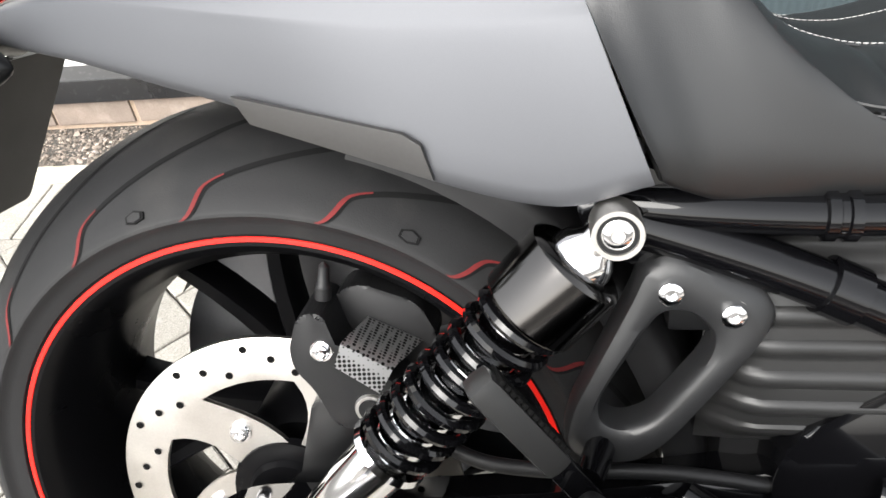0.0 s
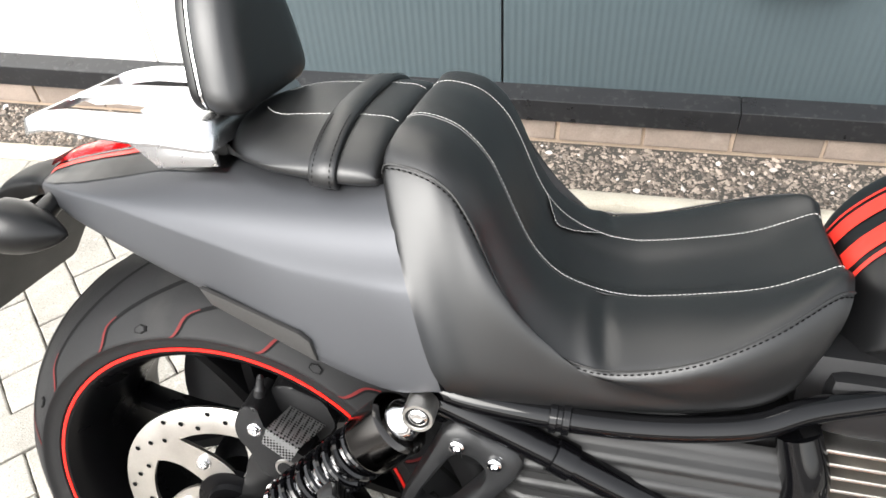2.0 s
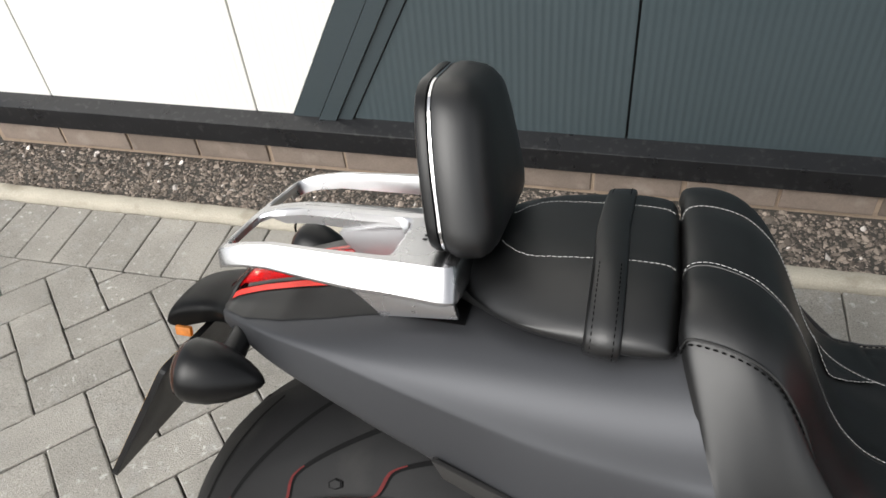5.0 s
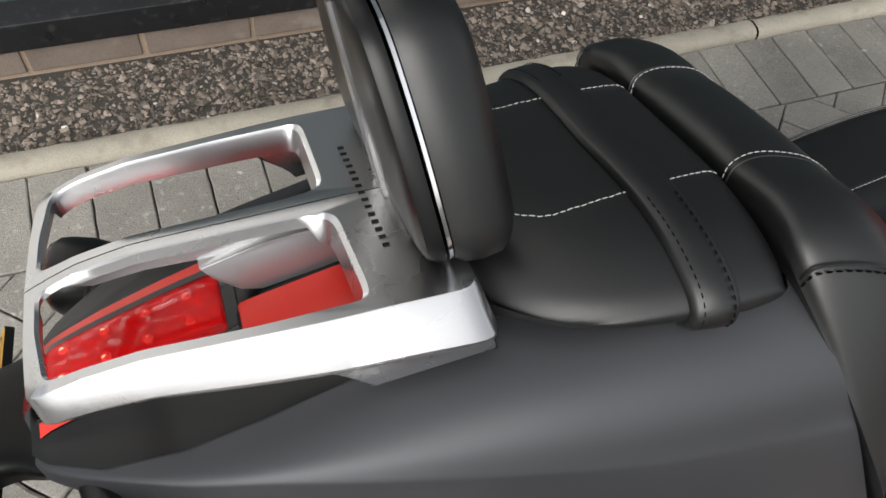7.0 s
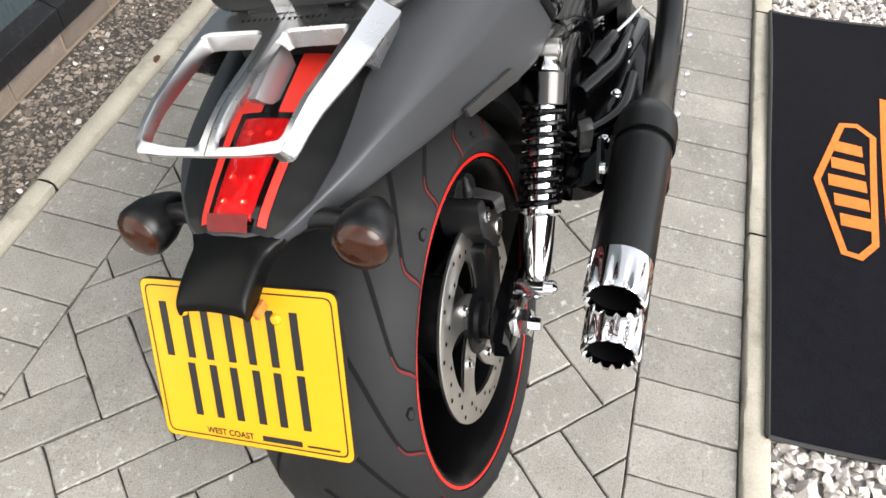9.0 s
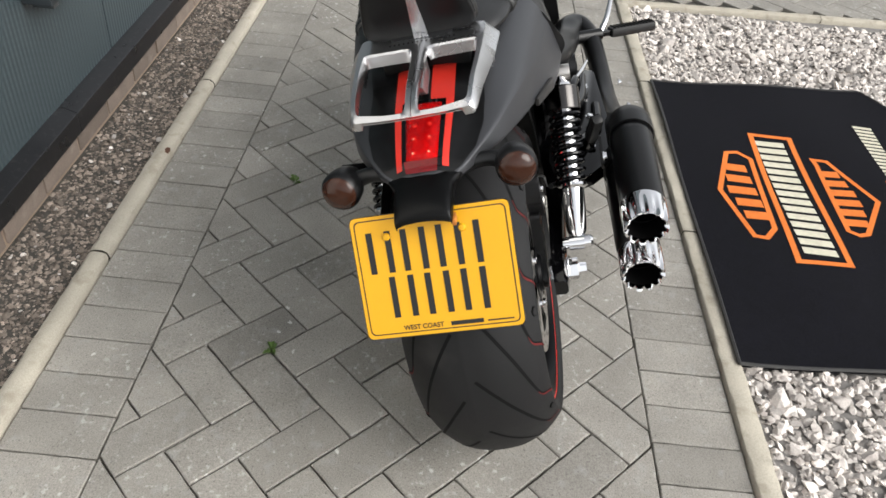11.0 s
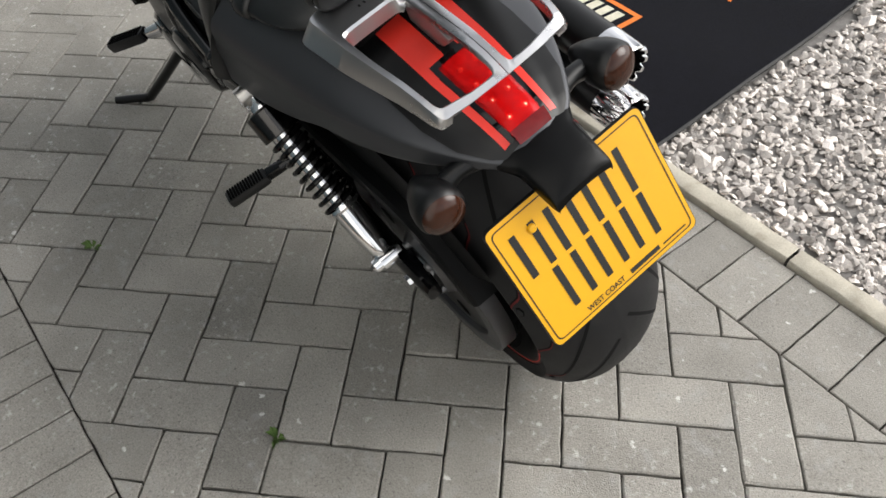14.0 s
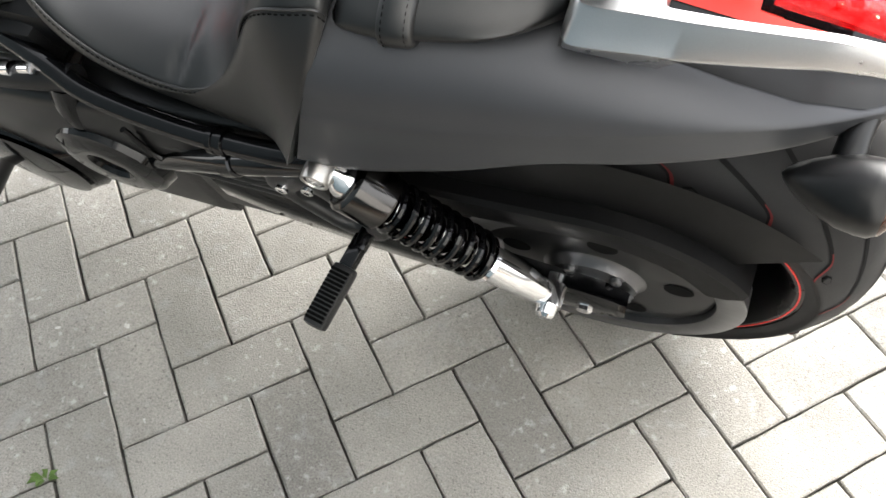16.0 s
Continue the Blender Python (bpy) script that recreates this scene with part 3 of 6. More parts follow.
def ring_strip(name, outline, inset, material_):
    """An outline band."""
    n_ = len(outline)
    c = Vector((sum(p[0] for p in outline) / n_, sum(p[1] for p in outline) / n_))
    bm_ = bmesh.new()
    fine = []
    for k in range(n_):
        a_, b_ = Vector(outline[k]), Vector(outline[(k + 1) % n_])
        fine += [a_.lerp(b_, q / 8) for q in range(8)]
    inner = []
    for k in range(n_):
        p, a_, b_ = Vector(outline[k]), Vector(outline[k - 1]), Vector(outline[(k + 1) % n_])
        n1, n2 = Vector((-(p - a_).y, (p - a_).x)).normalized(), Vector((-(b_ - p).y, (b_ - p).x)).normalized()
        m_ = (n1 + n2).normalized()
        if m_.dot(c - p) < 0 and n_ == 4:
            m_ = -m_
        inner.append(p + m_ * inset / max(0.4, abs(m_.dot(n1))))
    fin = []
    for k in range(n_):
        a_, b_ = inner[k], inner[(k + 1) % n_]
        fin += [a_.lerp(b_, q / 8) for q in range(8)]
    o_ = [bm_.verts.new((p.x, p.y, mat_z(p.x, p.y) + 0.0015)) for p in fine]
    i_ = [bm_.verts.new((p.x, p.y, mat_z(p.x, p.y) + 0.0015)) for p in fin]
    for k in range(len(o_)):
        j = (k + 1) % len(o_)
        bm_.faces.new((o_[k], o_[j], i_[j], i_[k]))
    return part(name, bm_, material_, mat_thing)


ring_strip("emblem_bar_outline", [(0.535, -0.785), (0.545, -0.955), (1.265, -0.978), (1.272, -0.826)][::1], 0.018, TOWEL_ORANGE)
for k in range(15):
    x = 0.585 + 0.0435 * k
    mat_poly("emblem_bar_letter", [(x, -0.922 - 0.018 * k / 15), (x + 0.030, -0.922 - 0.018 * k / 15), (x + 0.030, -0.822 - 0.020 * k / 15), (x, -0.822 - 0.020 * k / 15)], TOWEL_WHITE)
ring_strip("emblem_shield_outline", [(0.690, -0.775), (0.633, -0.735), (0.640, -0.690), (0.885, -0.640), (1.125, -0.712), (1.140, -0.760), (1.100, -0.805)][::-1], 0.016, TOWEL_ORANGE)
for k in range(5):
    x = 0.735 + 0.068 * k
    mat_poly("emblem_shield_letter", [(x, -0.765), (x + 0.042, -0.765), (x + 0.042, -0.695 + 0.010 * (2 - abs(k - 2))), (x, -0.695 + 0.010 * (2 - abs(k - 2)))], TOWEL_ORANGE)
ring_strip("emblem_shield_outline", [(0.723, -0.990), (0.700, -1.025), (0.712, -1.060), (0.900, -1.158), (1.135, -1.065), (1.142, -1.005), (1.095, -1.010)], 0.016, TOWEL_ORANGE)
for k in range(6):
    x = 0.755 + 0.055 * k
    mat_poly("emblem_shield_letter", [(x, -1.075 - 0.008 * (2.5 - abs(k - 2.5))), (x + 0.036, -1.075 - 0.008 * (2.5 - abs(k - 2.5))), (x + 0.036, -1.008), (x, -1.008)], TOWEL_ORANGE)
for k in range(15):
    x = 1.045 + 0.0245 * k
    mat_poly("name_letter", [(x, -1.298 - 0.012 * k / 15), (x + 0.016, -1.298 - 0.012 * k / 15), (x + 0.016, -1.240), (x, -1.240)], TOWEL_WHITE)


def lettering(text, name, size, matrix, material_, parent, stretch=1.0, flat_fn=None, bold=0.0, depth=0.0):
    """Words in the built-in font, as a mesh."""
    cu = bpy.data.curves.new(name, "FONT")
    cu.body, cu.size, cu.offset, cu.extrude = text, size, bold, depth
    cu.align_x, cu.align_y = "LEFT", "BOTTOM_BASELINE"
    tmp = bpy.data.objects.new(name, cu)
    scene.collection.objects.link(tmp)
    dg = bpy.context.evaluated_depsgraph_get()
    me = bpy.data.meshes.new_from_object(tmp.evaluated_get(dg))
    bpy.data.objects.remove(tmp)
    me.transform(matrix @ Matrix.Diagonal((stretch, 1, 1, 1)))
    if flat_fn:
        for vert in me.vertices:
            vert.co.z = flat_fn(vert.co.x, vert.co.y) + 0.002
    me.materials.clear()
    me.materials.append(material_)
    ob = new(name, me)
    ob.parent = parent
    return ob


lettering("WEST COAST", "lettering", 0.095, Matrix.Translation((0.44, -1.29, 0)), TOWEL_ORANGE, mat_thing, 1.02, mat_z, bold=0.002)


# ---- the motorcycle, built upright round its rear axle's ground point and then leant on its stand
bike = tagged(new("motorcycle"), "matte grey cruiser motorcycle with red stripes, leaning on its side stand", "motorcycle")
AXLE = (-0.006, 0.0, 0.320)

# rear wheel
TYRE_PROFILE = [(0.0, 0.3185), (0.035, 0.3150), (0.065, 0.3055), (0.092, 0.2895), (0.110, 0.2720), (0.1195, 0.2600), (0.1210, 0.2555)]
TYRE_LINE = spline(TYRE_PROFILE, 61)
LEFT = 0.88                                                     # the wheel sits a little to the right of the bike's middle line


def tyre_at(s, angle, side=-1, lift=0.0):
    """A place on the tyre: s from the crown (0) to the bead ridge (1)."""
    k = min(max(s, 0), 1) * 60
    y, r = (np.interp(k, np.arange(61), TYRE_LINE[:, q]) for q in (0, 1))
    dy, dr = (np.interp(k + 0.5, np.arange(61), TYRE_LINE[:, q]) - np.interp(k - 0.5, np.arange(61), TYRE_LINE[:, q]) for q in (0, 1))
    n = np.array([-dr, dy]) / (math.hypot(dr, dy) + 1e-9)
    y, r = y + lift * n[0], r + lift * n[1]
    return (AXLE[0] + r * math.cos(angle), side * y * (1.0 if side < 0 else LEFT), AXLE[2] + r * math.sin(angle))


rim_profile = [(-0.102, 0.2300), (-0.106, 0.2385), (-0.1105, 0.2385), (-0.1105, 0.2285), (-0.104, 0.2215), (-0.095, 0.2175), (-0.07, 0.205), (0, 0.196), (0.07, 0.205), (0.095, 0.2175),
               (0.104, 0.2215), (0.1105, 0.2285), (0.1105, 0.2385), (0.106, 0.2385), (0.102, 0.2300)]
wheel = part("rear_wheel", lathe(bmesh.new(), [(y * (LEFT if y > 0 else 1), r) for y, r in rim_profile], AXLE, seg=96, closed=True), BLACK_RIM, bike, "black split-spoke cast wheel with red rim stripe")
half = [(-y, r) for y, r in TYRE_LINE[::-1]]
bead = [(-0.1210, 0.2555), (-0.1195, 0.2530), (-0.1175, 0.2515), (-0.1155, 0.246), (-0.1125, 0.2385), (-0.106, 0.2365)]
prof = bead[::-1] + half + [(y * LEFT, r) for y, r in TYRE_LINE[1:]] + [(-y * LEFT, r) for y, r in bead]
tyre = part("tyre", lathe(bmesh.new(), prof, AXLE, seg=128), RUBBER, wheel, "wide worn radial tyre with red-edged grooves")
for side in (-1, 1):
    w = 1.0 if side < 0 else LEFT
    # the left stripe is narrowed to stand in for the shade on that side
    part("rim_stripe", lathe(bmesh.new(), [(side * (0.1108 * w), 0.2318), (side * (0.1108 * w + 0.0006), 0.2322), (side * (0.1108 * w + 0.0006), 0.2357 if side < 0 else 0.2338), (side * 0.1108 * w, 0.2361 if side < 0 else 0.2342)], AXLE, seg=128), RED_RIM, wheel, "thin red pinstripe")


def groove(side, phase, kind):
    """The line of a groove over the shoulder: straight up from the ridge, then swept towards the crown."""
    if kind == 0:
        way = [(0.985, 0.0), (0.90, 0.016), (0.78, 0.038), (0.665, 0.058), (0.62, 0.078), (0.575, 0.13), (0.49, 0.26), (0.38, 0.42), (0.26, 0.55), (0.14, 0.66), (0.06, 0.73)]
    else:
        way = [(0.42, -0.05), (0.30, 0.12), (0.16, 0.30), (0.04, 0.42)]
    return [(s, phase - a) for s, a in spline(way, 34)]


for side in (-1, 1):
    for n in range(16):
        phase = 1.735 + n * math.pi / 8 + (0 if side < 0 else 0.12)
        dark, red = bmesh.new(), bmesh.new()
        line = groove(side, phase, 0)
        w = [float(np.interp(k, [0, 3, 12, 20, 33], [0.003, 0.0042, 0.0045, 0.0062, 0.005])) for k in range(len(line))]
        # dark strips laid on the tyre: the shade inside the grooves, put into colour
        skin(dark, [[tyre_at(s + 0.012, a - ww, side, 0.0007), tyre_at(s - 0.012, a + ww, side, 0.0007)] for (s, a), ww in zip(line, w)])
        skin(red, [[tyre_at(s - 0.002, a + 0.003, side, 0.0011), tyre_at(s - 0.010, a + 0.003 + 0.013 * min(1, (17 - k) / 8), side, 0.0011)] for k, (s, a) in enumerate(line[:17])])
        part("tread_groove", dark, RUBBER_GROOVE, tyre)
        part("groove_edge", red, RUBBER_RED, tyre)
    for n in range(8):
        a = 1.885 + n * math.pi / 4
        for name, mat, s0, a0, lift in (("wear_mark_ring", RUBBER_GROOVE, 0.056, 0.033, 0.0016), ("wear_mark", RUBBER, 0.041, 0.024, 0.0024)):
            bm = bmesh.new()
            top_ = [bm.verts.new(tyre_at(0.745 + s0 * math.cos(q), a + a0 * math.sin(q), side, lift)) for q in np.linspace(0, 2 * math.pi, 6, endpoint=False)]
            low_ = [bm.verts.new(tyre_at(0.745 + s0 * 1.06 * math.cos(q), a + a0 * 1.06 * math.sin(q), side, -0.001)) for q in np.linspace(0, 2 * math.pi, 6, endpoint=False)]
            bm.faces.new(top_)
            for k in range(6):
                bm.faces.new((top_[k], top_[(k + 1) % 6], low_[(k + 1) % 6], low_[k]))
            part(name, bm, mat, tyre, smooth=False)
# hub and split spokes
part("hub", lathe(bmesh.new(), [(-0.07, 0.0), (-0.07, 0.045), (-0.05, 0.06), (0.03, 0.062), (0.07, 0.07), (0.085, 0.05), (0.085, 0)], AXLE, seg=40), BLACK_RIM, wheel)


def spoke(a0, a1):
    bm = bmesh.new()
    rows_ = []
    for f in np.linspace(0, 1, 7):
        r = 0.05 + f * 0.165
        a = a0 + (a1 - a0) * f
        w = 0.013 - 0.004 * f
        d, s = np.array([math.cos(a), 0, math.sin(a)]), np.array([-math.sin(a), 0, math.cos(a)])
        c = np.array(AXLE) + d * r + np.array([0, 0.035 - 0.012 * f, 0])
        rows_.append([c + s * w + np.array([0, -0.012, 0]), c + s * w * 0.6 + np.array([0, -0.020, 0]), c - s * w * 0.6 + np.array([0, -0.020, 0]), c - s * w + np.array([0, -0.012, 0]),
                      c - s * w + np.array([0, 0.016, 0]), c + s * w + np.array([0, 0.016, 0])])
    skin(bm, rows_, close_v=True)
    return bm


for n in range(5):
    a = 1.98 + n * 2 * math.pi / 5
    for d in (-0.28, 0.28):
        part("spoke", spoke(a + d * 0.3, a + d), BLACK_RIM, wheel)


# brake disc with swept arms, drilled ring
DISC_Y = -0.104
disc_c = (AXLE[0], DISC_Y, AXLE[2])
bm = lathe(bmesh.new(), [(-0.0025, 0.111), (-0.0025, 0.1475), (-0.0015, 0.149), (0.0025, 0.149), (0.0025, 0.111)], disc_c, seg=96, closed=True)
disc = part("brake_disc", bm, STEEL, wheel, "drilled stainless steel brake disc")
for n in range(5):
    a = 2.0 + n * 2 * math.pi / 5
    rows_ = []
    for f in np.linspace(0, 1, 9):
        r = 0.047 + 0.073 * f
        aa = a + 0.50 * f
        w = 0.40 * (1 - f) ** 2 + 0.16 + 0.10 * f * f
        rows_.append([(disc_c[0] + r * math.cos(aa + w * q), DISC_Y, disc_c[2] + r * math.sin(aa + w * q)) for q in (-1, -0.33, 0.33, 1)])
    bm = bmesh.new()
    skin(bm, [[(x, y - 0.0022, z) for x, y, z in r] for r in rows_])
    skin(bm, [[(x, y + 0.0022, z) for x, y, z in r] for r in rows_])
    part("disc_arm", bm, STEEL, disc)
    b_ = bmesh.new()
    bolt(b_, (disc_c[0] + 0.070 * math.cos(a + 0.12), DISC_Y - 0.002, disc_c[2] + 0.070 * math.sin(a + 0.12)), (0, -1, 0), 0.0075, 0.007)
    part("disc_bolt", b_, CHROME, disc)
part("disc_carrier", lathe(bmesh.new(), [(0.003, 0.0), (0.003, 0.052), (-0.004, 0.050), (-0.006, 0.036), (-0.012, 0.033), (-0.012, 0.0)], disc_c, seg=40), BLACK_RIM, disc)
# flat dark discs on the steel stand in for the shade in drilled holes
for n in range(40):
    a, r = n * 2 * math.pi / 40, (0.120, 0.130, 0.140)[n % 3]
    bm = lathe(bmesh.new(), [(-0.0032, 0.0), (-0.0032, 0.0033)], (disc_c[0] + r * math.cos(a), DISC_Y, disc_c[2] + r * math.sin(a)), seg=10)
    part("drilled_hole", bm, RUBBER_AND_HOLE_DARK, disc)

# brake caliper with perforated cover
caliper = part("brake_caliper", slab(bmesh.new(), [(x, -0.158, z) for x, z in rounded([(0.020, 0.488), (0.030, 0.516), (0.048, 0.518), (0.058, 0.484), (0.106, 0.455), (0.098, 0.440), (0.082, 0.418), (0.050, 0.418), (0.036, 0.452), (0.022, 0.470)], 0.008)], (0, 0.055, 0), 0.004), BLACK_PLASTIC, bike, "black brake caliper with perforated steel cover")
bm = bmesh.new()
sheet = []
for q in np.linspace(0, 1, 9):
    lo, mid, up = (np.array(a_) * (1 - q) + np.array(b_) * q for a_, b_ in (((0.0569, -0.170, 0.4804), (0.0886, -0.170, 0.4587)), ((0.063, -0.166, 0.4981), (0.1001, -0.166, 0.4773)), ((0.0728, -0.122, 0.4966), (0.1141, -0.122, 0.4764))))
    sheet.append([lo, lo * 0.4 + mid * 0.6, lo * 0.1 + mid * 0.9 + (0, 0, 0.001), mid * 0.9 + up * 0.1 + (0, 0, 0.001), mid * 0.5 + up * 0.5, up])
skin(bm, sheet)
bmesh.ops.solidify(bm, geom=bm.faces, thickness=0.004)
part("cover", bm, MESH, caliper, "perforated steel cover bent over the top")
part("rear_half", slab(bmesh.new(), [(x, -0.120, z) for x, z in rounded([(0.036, 0.480), (0.044, 0.512), (0.066, 0.524), (0.112, 0.508), (0.128, 0.474), (0.098, 0.440), (0.060, 0.440)], 0.012)], (0, 0.036, 0), 0.004), BLACK_PLASTIC, caliper)
part("bleed_nipple", along(bmesh.new(), (0.046, -0.142, 0.522), (0.050, -0.142, 0.552), [(0, 0.0065), (0.010, 0.0065), (0.012, 0.0048), (0.026, 0.004), (0.030, 0.0)], 12), BLACK_PLASTIC, caliper)
b_ = bmesh.new()
bolt(b_, (0.045, -0.158, 0.487), (0, -1, 0), 0.0068, 0.006)
part("caliper_bolt", b_, CHROME, caliper)
part("badge", lathe(bmesh.new(), [(-0.160, 0.0), (-0.160, 0.012), (-0.157, 0.0135)], (0.078, 0, 0.437), seg=24), STEEL, caliper)
part("badge_face", lathe(bmesh.new(), [(-0.1605, 0.0), (-0.1605, 0.0095)], (0.078, 0, 0.437), seg=24), BLACK_PLASTIC, caliper)
part("bracket", slab(bmesh.new(), [(x, -0.150, z) for x, z in rounded([(0.03, 0.44), (0.07, 0.43), (0.075, 0.39), (0.045, 0.335), (0.0, 0.30), (-0.03, 0.31), (-0.03, 0.335), (0.01, 0.36)], 0.01)], (0, 0.03, 0), 0.003), BLACK_SATIN, caliper)
for ob in [caliper, *caliper.children]:
    ob.data.transform(Matrix.Translation((0.001, 0.024, -0.012)))

# axle ends
for side, nut in ((-1, 0.192), (1, 0.165)):
    ax = bmesh.new()
    along(ax, (AXLE[0], side * 0.13, AXLE[2]), (AXLE[0], side * nut, AXLE[2]), [(0, 0.024), (nut - 0.157, 0.024), (nut - 0.155, 0.0205), (nut - 0.139, 0.0205), (nut - 0.137, 0.011), (nut - 0.124, 0.010), (nut - 0.123, 0)], 6)
    part("axle_nut", ax, CHROME, bike, "zinc-plated hexagonal axle nut")

# swing arm
for side in (-1, 1):
    bm = bmesh.new()
    rows_ = []
    for x, z, h, y, w in ((-0.055, 0.318, 0.016, 0.150, 0.012), (-0.02, 0.320, 0.030, 0.150, 0.014), (0.06, 0.328, 0.030, 0.150, 0.015), (0.22, 0.345, 0.030, 0.150, 0.018), (0.40, 0.362, 0.036, 0.140, 0.022), (0.50, 0.37, 0.04, 0.13, 0.024)):
        rows_.append([(x, side * (y + w), z + h * 0.6), (x, side * (y + w * 0.5), z + h), (x, side * (y - w), z + h), (x, side * (y - w), z - h), (x, side * (y + w * 0.5), z - h), (x, side * (y + w), z - h * 0.6)])
    skin(bm, surface(rows_, 24, 6), close_v=True)
    bmesh.ops.holes_fill(bm, edges=[e for e in bm.edges if len(e.link_faces) == 1])
    part("swing_arm", bm, BLACK_GLOSS, bike, "gloss black swing arm")

# shock absorbers
for side, y_top, y_bot in ((-1, 0.191, 0.188), (1, 0.174, 0.172)):
    top, low = Vector((0.250, side * y_top, 0.595)) if side < 0 else Vector((0.256, y_top, 0.597)), Vector((0.034, side * y_bot, 0.350))
    run = (low - top).length
    d = (low - top) / run
    shock = part("shock_absorber", along(bmesh.new(), top, low, [(run * 0.66, 0.0), (run * 0.66, 0.0285), (run * 0.675, 0.030), (run * 0.69, 0.0225), (run * 0.80, 0.0215), (run * 0.93, 0.0185), (run * 0.965, 0.014), (run, 0.010)], 28),
                 CHROME, bike, "coil-over shock absorber with chrome lower tube")
    part("damper_body", along(bmesh.new(), top, low, [(run * 0.22, 0.0), (run * 0.22, 0.0192), (run * 0.68, 0.0192), (run * 0.68, 0)], 24), CHROME, shock)
    part("cap", along(bmesh.new(), top, low, [(run * 0.090, 0.010), (run * 0.090, 0.0275), (run * 0.091, 0.0285), (run * 0.099, 0.0322), (run * 0.102, 0.0330), (run * 0.106, 0.033), (run * 0.226, 0.033), (run * 0.231, 0.0328), (run * 0.235, 0.0315), (run * 0.235, 0.0)], 32), BLACK_CHROME, shock, "black chrome spring cap")
    part("neck", along(bmesh.new(), top, low, [(0.0, 0.011), (run * 0.045, 0.0125), (run * 0.065, 0.0185), (run * 0.085, 0.021), (run * 0.095, 0.021), (run * 0.095, 0)], 24), CHROME, shock)
    ring_u = d.cross(Vector((0, 1, 0))).normalized()
    ring_v = d.cross(ring_u)
    turns, coil = 9.0, []
    for q in np.linspace(0, 1, 260):
        a = q * turns * 2 * math.pi
        p = top + d * (run * (0.240 + 0.420 * q)) + 0.0265 * (math.cos(a) * ring_u + math.sin(a) * ring_v)
        coil.append(tuple(p))
    part("spring", tube(bmesh.new(), coil, 0.0043, seg=8), BLACK_GLOSS, shock, "gloss black coil spring")
    part("top_eye", along(bmesh.new(), top + Vector((0, -side * 0.004, 0)), top + Vector((0, side * 0.022, 0)), [(0, 0.0), (0, 0.0152), (0.022, 0.0152), (0.024, 0.0146), (0.024, 0.0118), (0.022, 0.0112), (0.022, 0)], 32), STEEL, shock)
    bm = bmesh.new()
    bolt(bm, top + Vector((0, side * 0.010, 0)), (0, side, 0), 0.0092, 0.010)
    part("top_bolt", bm, CHROME, shock)
    part("eye_seat", along(bmesh.new(), top, top + Vector((0, side * 0.03, 0)), [(0.0178, 0.0090), (0.0186, 0.0092), (0.0186, 0.0114), (0.0178, 0.0116)], 24), BLACK_SATIN, shock)
    part("bottom_eye", along(bmesh.new(), low + Vector((0, -side * 0.028, 0)), low + Vector((0, side * 0.024, 0)), [(0, 0.0), (0, 0.012), (0.012, 0.012), (0.012, 0.017), (0.04, 0.017), (0.04, 0.013), (0.052, 0.012), (0.056, 0.008), (0.057, 0)], 24), CHROME, shock)

# belt pulley and guard on the left
pulley = part("belt_pulley", lathe(bmesh.new(), [(0.132, 0.0), (0.132, 0.055), (0.122, 0.062), (0.118, 0.070), (0.118, 0.148), (0.1285, 0.149), (0.130, 0.152), (0.130, 0.181), (0.1285, 0.183), (0.100, 0.183), (0.100, 0.0)], AXLE, seg=72), GREY_METAL, wheel, "grey metal belt pulley")
for n in range(5):
    a = 0.4 + n * 2 * math.pi / 5
    # flat dark disc in place of a shaded hole through the web
    bm = lathe(bmesh.new(), [(0.1225, 0.0), (0.1225, 0.018)], (AXLE[0] + 0.105 * math.cos(a), 0, AXLE[2] + 0.105 * math.sin(a)), seg=16)
    part("pulley_hole", bm, RUBBER_AND_HOLE_DARK, pulley)
    bm = bmesh.new()
    bolt(bm, (AXLE[0] + 0.048 * math.cos(a + 0.6), 0.132, AXLE[2] + 0.048 * math.sin(a + 0.6)), (0, 1, 0), 0.007, 0.008)
    part("pulley_bolt", bm, STEEL_DARK, pulley)
part("pulley_face", lathe(bmesh.new(), [(0.1195, 0.060), (0.1215, 0.075), (0.1215, 0.140), (0.1195, 0.1475)], AXLE, seg=64), BLACK_SATIN, pulley, "black pulley web")
for z_top in (1, -1):
    bm = bmesh.new()
    p0, p1 = np.array([AXLE[0], 0.114, AXLE[2] + z_top * 0.185]), np.array([0.60, 0.114, 0.40 + z_top * 0.05])
    skin(bm, [[p + np.array([0, a_, b_]) for a_, b_ in ((-0.013, 0.004), (0.013, 0.004), (0.013, -0.004), (-0.013, -0.004))] for p in (p0, p1)], close_v=True)
    part("drive_belt", bm, RUBBER_AND_HOLE_DARK, bike, "black toothed drive belt")
bm = bmesh.new()
rows_ = []
for q in np.linspace(0, 1, 16):
    a = max(2.66 - 1.80 * q, 1.30)
    u = np.array([math.cos(a), 0, math.sin(a)])
    run_on = max(0.0, q - 0.75) * 4 * np.array([0.36, 0, -0.035])
    rows_.append([np.array(AXLE) + u * r_ + (0, y_, 0) + run_on for r_, y_ in ((0.146, 0.134), (0.168, 0.1365), (0.188, 0.1355), (0.194, 0.130), (0.195, 0.092))])
skin(bm, rows_)
bmesh.ops.solidify(bm, geom=bm.faces, thickness=0.003)
part("belt_guard", bm, BLACK_PLASTIC, bike, "black plastic belt guard")

